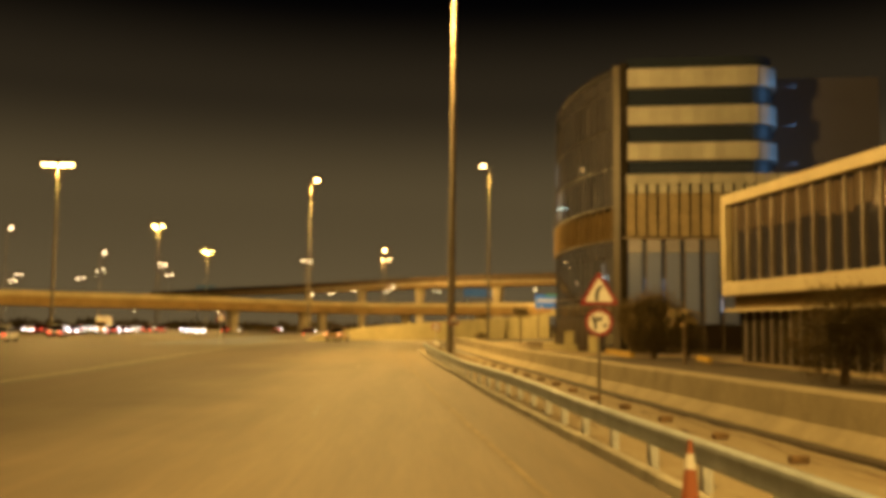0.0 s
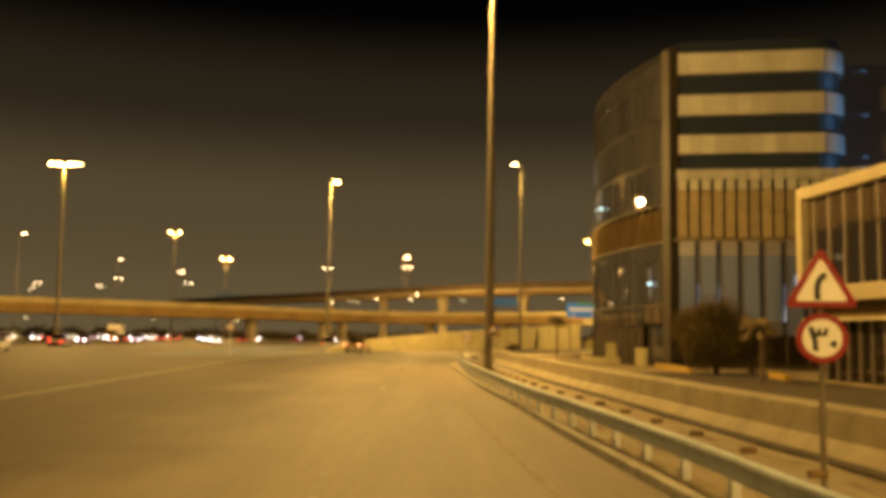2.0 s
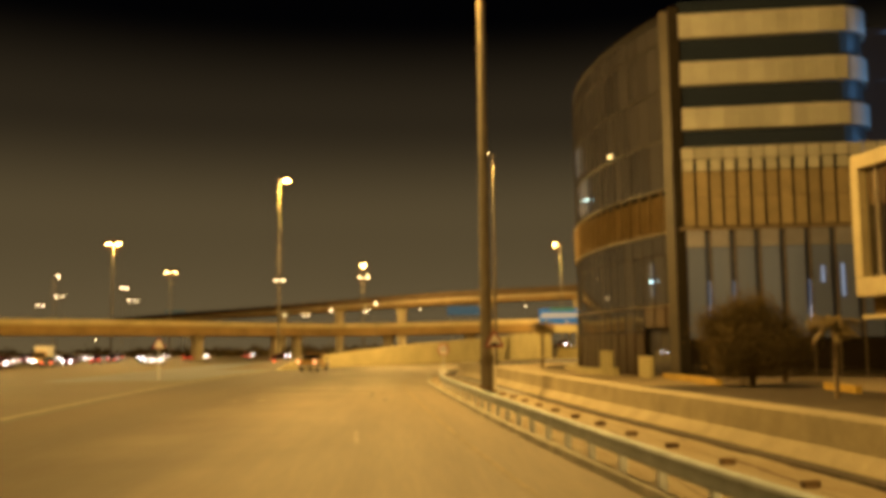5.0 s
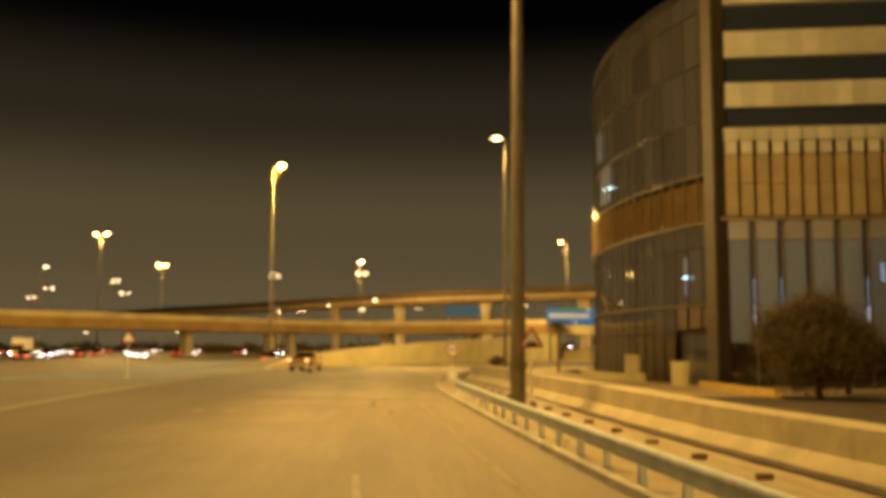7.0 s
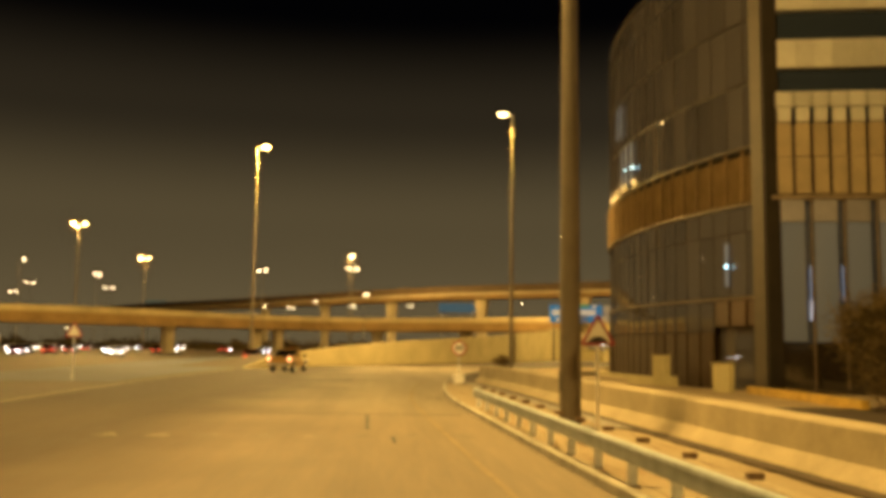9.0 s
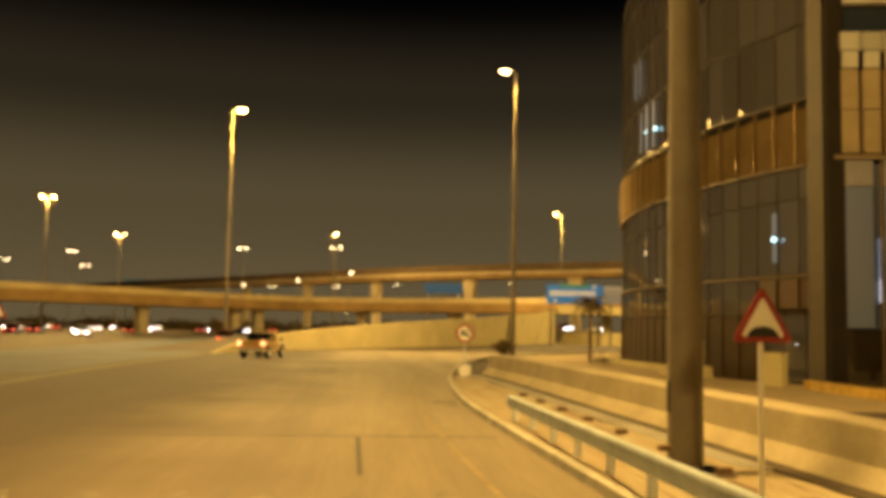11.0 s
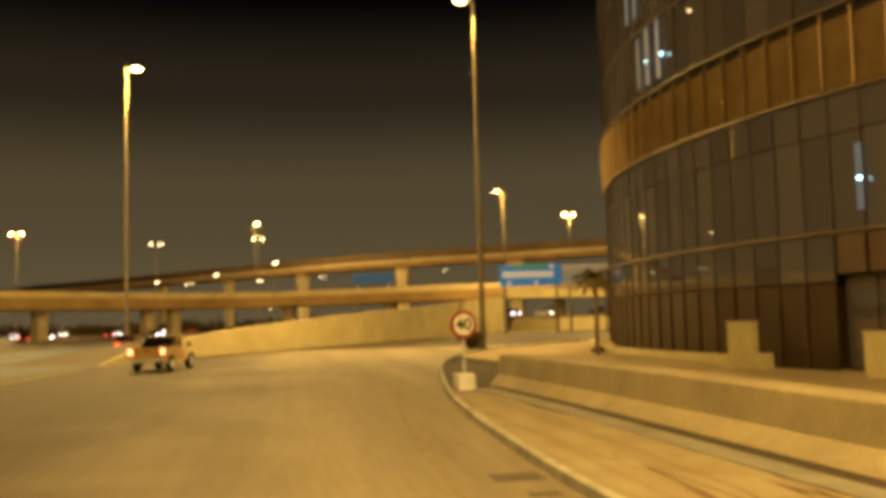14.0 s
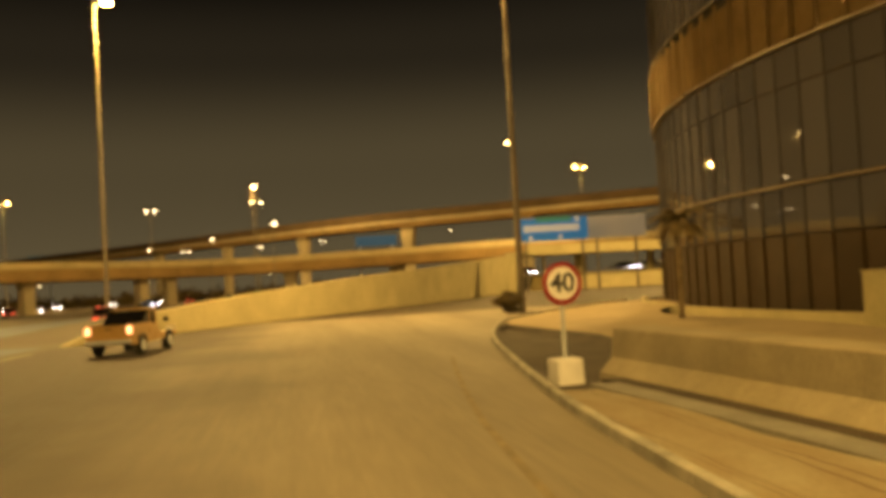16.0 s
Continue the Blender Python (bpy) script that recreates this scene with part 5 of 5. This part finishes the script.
# blue facade lights beside the rounded end of the south front
# fixtures inferred from the blue wash on this corner, themselves unseen
for z in (19.0, 23.0, 27.0):
    fx, fy = south(LEN + 4.6, 0.4)
    ob = thing("facade_light", "small blue floodlight at the rounded office corner", "light", (fx, fy, z), SOUTH_A)
    bm = bmesh.new()
    add_box(bm, (0, 0, 0), (0.30, 0.24, 0.18), 0, 0.8)
    part("housing", bm, DARK_METAL, ob, bevel=0.02)
    bm = bmesh.new()
    add_tube(bm, (-0.15, 0.0, 0.0), (-1.5, 0.1, -0.05), 0.04, 0.04, 8)
    part("bracket", bm, DARK_METAL, ob)
    d = bpy.data.lights.new("blue_light", "POINT")
    d.shadow_soft_size, d.energy, d.color = 0.15, 130.0, (0.16, 0.48, 1.0)
    new("blue_light", d).location = (fx - 0.35, fy - 0.35, z)

# ---------------------------------------------------------------- vehicles
def car(x, y, rz, paint, label, facing, z=0.0, length=4.6, width=1.8, height=1.45, boxy=False, lights=True, roof_paint=None):
    """rz: degrees from +y to the left that the car's nose points. facing: 'front' or 'rear' lamps lit."""
    ob = thing("car", label, "car", (x, y, z), rz, group="cars on the roads")
    L, Wd, Hh = length / 2, width / 2, height
    belt = 0.62 * Hh if boxy else 0.60 * Hh
    bm = bmesh.new()
    side = [(-L, 0.32), (-L, belt - 0.06), (-L + 0.08, belt), (L * 0.42, belt), (L - 0.12, belt - (0.04 if boxy else 0.14)), (L, belt - 0.24), (L, 0.34), (L - 0.2, 0.25), (-L + 0.2, 0.25)]
    if not boxy:
        side[2] = (-L + 0.15, belt + 0.02)
    add_prism(bm, [(a, b) for a, b in side], [(-Wd, 0, 0), (Wd, 0, 0)])
    body = part("body", bm, paint, ob, bevel=0.05)
    cab = [(-L + 0.10, belt), (-L + 0.16, Hh - 0.05), (-L + 0.3, Hh), (L * 0.05, Hh), (L * 0.18, Hh - 0.06), (L * 0.40, belt)] if boxy else [(-L * 0.72, belt), (-L * 0.36, Hh - 0.03), (-L * 0.2, Hh), (L * 0.12, Hh), (L * 0.2, Hh - 0.04), (L * 0.52, belt)]
    bm = bmesh.new()
    add_prism(bm, cab, [(-Wd * 0.86, 0, 0), (Wd * 0.86, 0, 0)])
    part("cabin", bm, CAR_GLASS, ob, "dark tinted windows", bevel=0.04)
    bm = bmesh.new()
    ys = (cab[1][0], cab[4][0])
    add_box(bm, (0, (ys[0] + ys[1]) / 2, Hh + 0.01), (Wd * 1.70, ys[1] - ys[0], 0.06))
    for yy in (cab[0][0] + 0.12, (cab[1][0] + cab[4][0]) / 2, ):
        for sx_ in (-1, 1):
            add_box(bm, (sx_ * Wd * 0.85, yy, (belt + Hh) / 2), (0.06, 0.10, Hh - belt))
    part("roof", bm, roof_paint or paint, ob, bevel=0.01)
    wr = 0.38 if boxy else 0.32
    for sx_ in (-1, 1):
        for yy in (-L * 0.62, L * 0.64):
            bm = bmesh.new()
            add_tube(bm, (sx_ * (Wd - 0.20), yy, wr), (sx_ * (Wd + 0.03), yy, wr), wr, wr, 18)
            wheel = part("wheel", bm, TYRE, ob, bevel=0.03)
            bm = bmesh.new()
            add_tube(bm, (sx_ * (Wd + 0.02), yy, wr), (sx_ * (Wd + 0.045), yy, wr), wr * 0.6, wr * 0.55, 14)
            part("rim", bm, GALV, wheel)
    for sx_ in (-1, 1):
        bm = bmesh.new()
        add_box(bm, (sx_ * (Wd - 0.25), -L - 0.01, belt - 0.2), (0.32, 0.06, 0.22))
        part("tail_light", bm, TAILLIGHT if facing == "rear" and lights else SIGN_RED, ob, bevel=0.02)
        bm = bmesh.new()
        add_box(bm, (sx_ * (Wd - 0.26), L - 0.02, belt - 0.30), (0.36, 0.10, 0.20))
        part("headlight", bm, HEADLIGHT if facing == "front" and lights else SIGN_WHITE, ob, bevel=0.02)
    for yy in (-L - 0.03, L + 0.02):
        bm = bmesh.new()
        add_box(bm, (0, yy, 0.42), (width * 0.98, 0.16, 0.20))
        part("bumper", bm, DARK_METAL if boxy else paint, ob, bevel=0.03)
    return ob


def pickup(x, y, rz):
    ob = thing("pickup_truck", "tan double-cab pickup with lit tail lights on the slip road", "pickup truck", (x, y, 0.0), rz)
    bm = bmesh.new()
    add_prism(bm, [(-2.5, 0.55), (-2.5, 0.72), (-0.35, 0.72), (-0.35, 1.12), (1.25, 1.12), (2.2, 1.04), (2.5, 0.86), (2.5, 0.45), (2.2, 0.42), (-2.2, 0.50)], [(-0.88, 0, 0), (0.88, 0, 0)])
    part("body", bm, CAR_TAN, ob, bevel=0.04)
    for sx_ in (-1, 1):
        bm = bmesh.new()
        add_box(bm, (sx_ * 0.86, -1.43, 0.92), (0.07, 2.12, 0.48))
        add_box(bm, (sx_ * 0.83, -1.43, 1.17), (0.13, 2.12, 0.04))
        part("bed_side", bm, CAR_TAN, ob, bevel=0.015)
        bm = bmesh.new()
        add_box(bm, (sx_ * 0.98, 0.95, 1.22), (0.18, 0.12, 0.20))
        part("mirror", bm, DARK_METAL, ob, bevel=0.02)
        for zz, mat, nm in ((0.98, TAIL_BRIGHT, "tail_light"),):
            bm = bmesh.new()
            add_box(bm, (sx_ * 0.78, -2.53, zz), (0.17, 0.06, 0.26))
            part(nm, bm, mat, ob, "glowing amber-red tail light", bevel=0.02)
        bm = bmesh.new()
        add_box(bm, (sx_ * 0.66, 2.48, 0.80), (0.36, 0.08, 0.18))
        part("headlight", bm, SIGN_WHITE, ob, bevel=0.02)
        for yy in (-1.52, 1.55):
            bm = bmesh.new()
            add_tube(bm, (sx_ * 0.68, yy, 0.36), (sx_ * 0.92, yy, 0.36), 0.36, 0.36, 20)
            wheel = part("wheel", bm, TYRE, ob, bevel=0.03)
            bm = bmesh.new()
            add_tube(bm, (sx_ * 0.91, yy, 0.36), (sx_ * 0.94, yy, 0.36), 0.22, 0.20, 16)
            part("rim", bm, POST_STEEL, wheel)
            bm = bmesh.new()
            add_prism(bm, [(yy - 0.46, 0.52), (yy - 0.32, 0.74), (yy, 0.83), (yy + 0.32, 0.74), (yy + 0.46, 0.52), (yy + 0.42, 0.52), (yy + 0.29, 0.70), (yy, 0.78), (yy - 0.29, 0.70), (yy - 0.42, 0.52)], [(sx_ * 0.90 - 0.03, 0, 0), (sx_ * 0.90 + 0.03, 0, 0)])
            part("wheel_arch", bm, DARK_METAL, ob)
    bm = bmesh.new()
    add_box(bm, (0, -2.49, 0.93), (1.40, 0.06, 0.46))
    tailgate = part("tailgate", bm, CAR_TAN, ob, bevel=0.02)
    bm = bmesh.new()
    add_box(bm, (0, -2.53, 1.02), (0.22, 0.03, 0.06))
    part("handle", bm, DARK_METAL, tailgate)
    bm = bmesh.new()
    add_box(bm, (0, -2.58, 0.56), (1.70, 0.14, 0.14))
    part("bumper", bm, POST_STEEL, ob, "bright metal step bumper", bevel=0.02)
    bm = bmesh.new()
    add_prism(bm, [(-0.38, 1.12), (-0.26, 1.66), (0.55, 1.66), (1.28, 1.12)], [(-0.76, 0, 0), (0.76, 0, 0)])
    part("cab_window", bm, CAR_GLASS, ob, "dark cab glazing", bevel=0.03)
    bm = bmesh.new()
    add_box(bm, (0, 0.15, 1.69), (1.46, 0.98, 0.07))
    for sx_ in (-1, 1):
        for yy in (-0.30, 0.36):
            add_box(bm, (sx_ * 0.755, yy, 1.40), (0.05, 0.10, 0.56))
    part("roof", bm, CAR_TAN, ob, bevel=0.015)
    return ob


pickup(-9.9, 114.6, -11)
HWY = 9.5
PAINT_WORD = {"CAR_WHITE": "white", "CAR_RED": "dark red", "CAR_DARK": "dark"}
for x, y, paint, facing, label in (
        (-41.0, 94.0, "CAR_WHITE", "rear", "white saloon car on the motorway"),
        (-46.8, 123.0, "CAR_RED", "rear", "dark red saloon car on the motorway"),
        (-18.0, 151.0, "CAR_RED", "rear", "dark red saloon car beyond the ramp nose"),
        (-53.5, 165.0, "CAR_DARK", "rear", "dark saloon car on the motorway"),
        (-44.0, 190.0, "CAR_WHITE", "front", "white car with lit headlights coming along the motorway"),
        (-57.0, 198.0, "CAR_RED", "rear", "dark red saloon car on the motorway"),
        (-52.0, 215.0, "CAR_WHITE", "front", "white car with lit headlights coming along the motorway"),
        (-66.0, 212.0, "CAR_DARK", "front", "dark car with lit headlights coming along the motorway"),
        (-60.0, 240.0, "CAR_DARK", "front", "dark car with lit headlights coming along the motorway"),
        (-49.0, 252.0, "CAR_WHITE", "front", "white car with lit headlights coming along the motorway"),
        (-75.0, 250.0, "CAR_WHITE", "front", "white car with lit headlights coming along the motorway"),
        (-56.0, 280.0, "CAR_DARK", "front", "dark car with lit headlights coming along the motorway"),
        (-40.0, 262.0, "CAR_RED", "rear", "dark red saloon car on the motorway"),
        (-34.0, 285.0, "CAR_WHITE", "front", "white car with lit headlights coming along the motorway"),
        (-70.0, 290.0, "CAR_WHITE", "front", "white car with lit headlights coming along the motorway"),
        (-28.0, 300.0, "CAR_RED", "rear", "dark red saloon car on the motorway"),
        (-88.0, 230.0, "CAR_WHITE", "front", "white car with lit headlights coming along the motorway"),
        (-97.0, 262.0, "CAR_DARK", "front", "dark car with lit headlights coming along the motorway"),
        (-80.0, 205.0, "CAR_WHITE", "front", "white car with lit headlights coming along the motorway"),
        (-84.0, 272.0, "CAR_DARK", "front", "dark car with lit headlights coming along the motorway"),
        (-110.0, 245.0, "CAR_WHITE", "front", "white car with lit headlights coming along the motorway"),
        (-92.0, 295.0, "CAR_WHITE", "front", "white car with lit headlights coming along the motorway"),
        (-46.0, 305.0, "CAR_WHITE", "front", "white car with lit headlights coming along the motorway"),
        (-20.0, 318.0, "CAR_DARK", "front", "dark car with lit headlights coming along the motorway"),
        (-62.0, 320.0, "CAR_WHITE", "front", "white car with lit headlights coming along the motorway"),
        (-38.0, 330.0, "CAR_WHITE", "front", "white car with lit headlights coming along the motorway"),
        (-70.0, 175.0, "CAR_RED", "rear", "dark red saloon car on the motorway"),
        (-48.0, 232.0, "CAR_RED", "rear", "dark red saloon car on the motorway"),
        (-78.0, 335.0, "CAR_WHITE", "front", "white car with lit headlights coming along the motorway"),
        (-8.0, 296.0, "CAR_DARK", "rear", "dark saloon car on the motorway")):
    car(x, y, HWY if facing == "rear" else 180 + HWY, PAINTS[paint], label, facing)
traffic = random.Random(44)
for k in range(34):
    lane = k % 5
    y = 150 + 5.4 * k + traffic.uniform(-2, 2)
    x = -66.0 - 4.1 * lane - (y - 150) * 0.14 + traffic.uniform(-0.5, 0.5)
    if k % 4 == 3:
        x += 21
    rear = k % 6 == 5
    paint = ("CAR_WHITE", "CAR_DARK", "CAR_WHITE", "CAR_RED")[k % 4]
    car(x, y, HWY if rear else 180 + HWY, PAINTS[paint], PAINT_WORD[paint] + (" car with lit tail lights driving off on the motorway" if rear else " car with lit headlights coming along the motorway"), "rear" if rear else "front")
for x, y in ((-12.0, 262.0), (-2.0, 268.0), (6.0, 284.0), (16.0, 290.0), (-30.0, 252.0), (-21.0, 259.0)):
    car(x, y, 180 + 40, PAINTS["CAR_DARK"], "dark car with lit headlights between the flyovers", "front")
for x, y, rz, paint in ((40.5, 226.0, 200, "CAR_WHITE"), (49.0, 222.0, 205, "CAR_DARK"), (52.5, 218.0, 95, "CAR_WHITE"), (35.0, 230.0, 190, "CAR_RED"), (58.0, 226.0, 205, "CAR_WHITE")):
    car(x, y, rz, PAINTS[paint], PAINT_WORD[paint] + " car with lit headlights under the far bridge", "front", z=1.95)
ob = thing("truck", "pale box truck among the motorway traffic", "truck", (-62.0, 185.0, 0.0), 180 + HWY)
bm = bmesh.new()
add_box(bm, (0, -1.6, 2.0), (2.3, 4.6, 2.5))
part("cargo_box", bm, WHITE, ob, bevel=0.04)
bm = bmesh.new()
add_box(bm, (0, 1.8, 1.35), (2.1, 1.8, 1.9), 0, 0.9)
part("cab", bm, CAR_TAN, ob, bevel=0.08)
bm = bmesh.new()
add_box(bm, (0, 2.68, 1.75), (1.8, 0.08, 0.7))
part("windscreen", bm, CAR_GLASS, ob)
for sx_ in (-1, 1):
    for yy in (-2.6, 1.9):
        bm = bmesh.new()
        add_tube(bm, (sx_ * 0.8, yy, 0.45), (sx_ * 1.1, yy, 0.45), 0.45, 0.45, 16)
        part("wheel", bm, TYRE, ob, bevel=0.03)
    bm = bmesh.new()
    add_box(bm, (sx_ * 0.8, 2.74, 0.75), (0.3, 0.06, 0.2))
    part("headlight", bm, HEADLIGHT, ob)
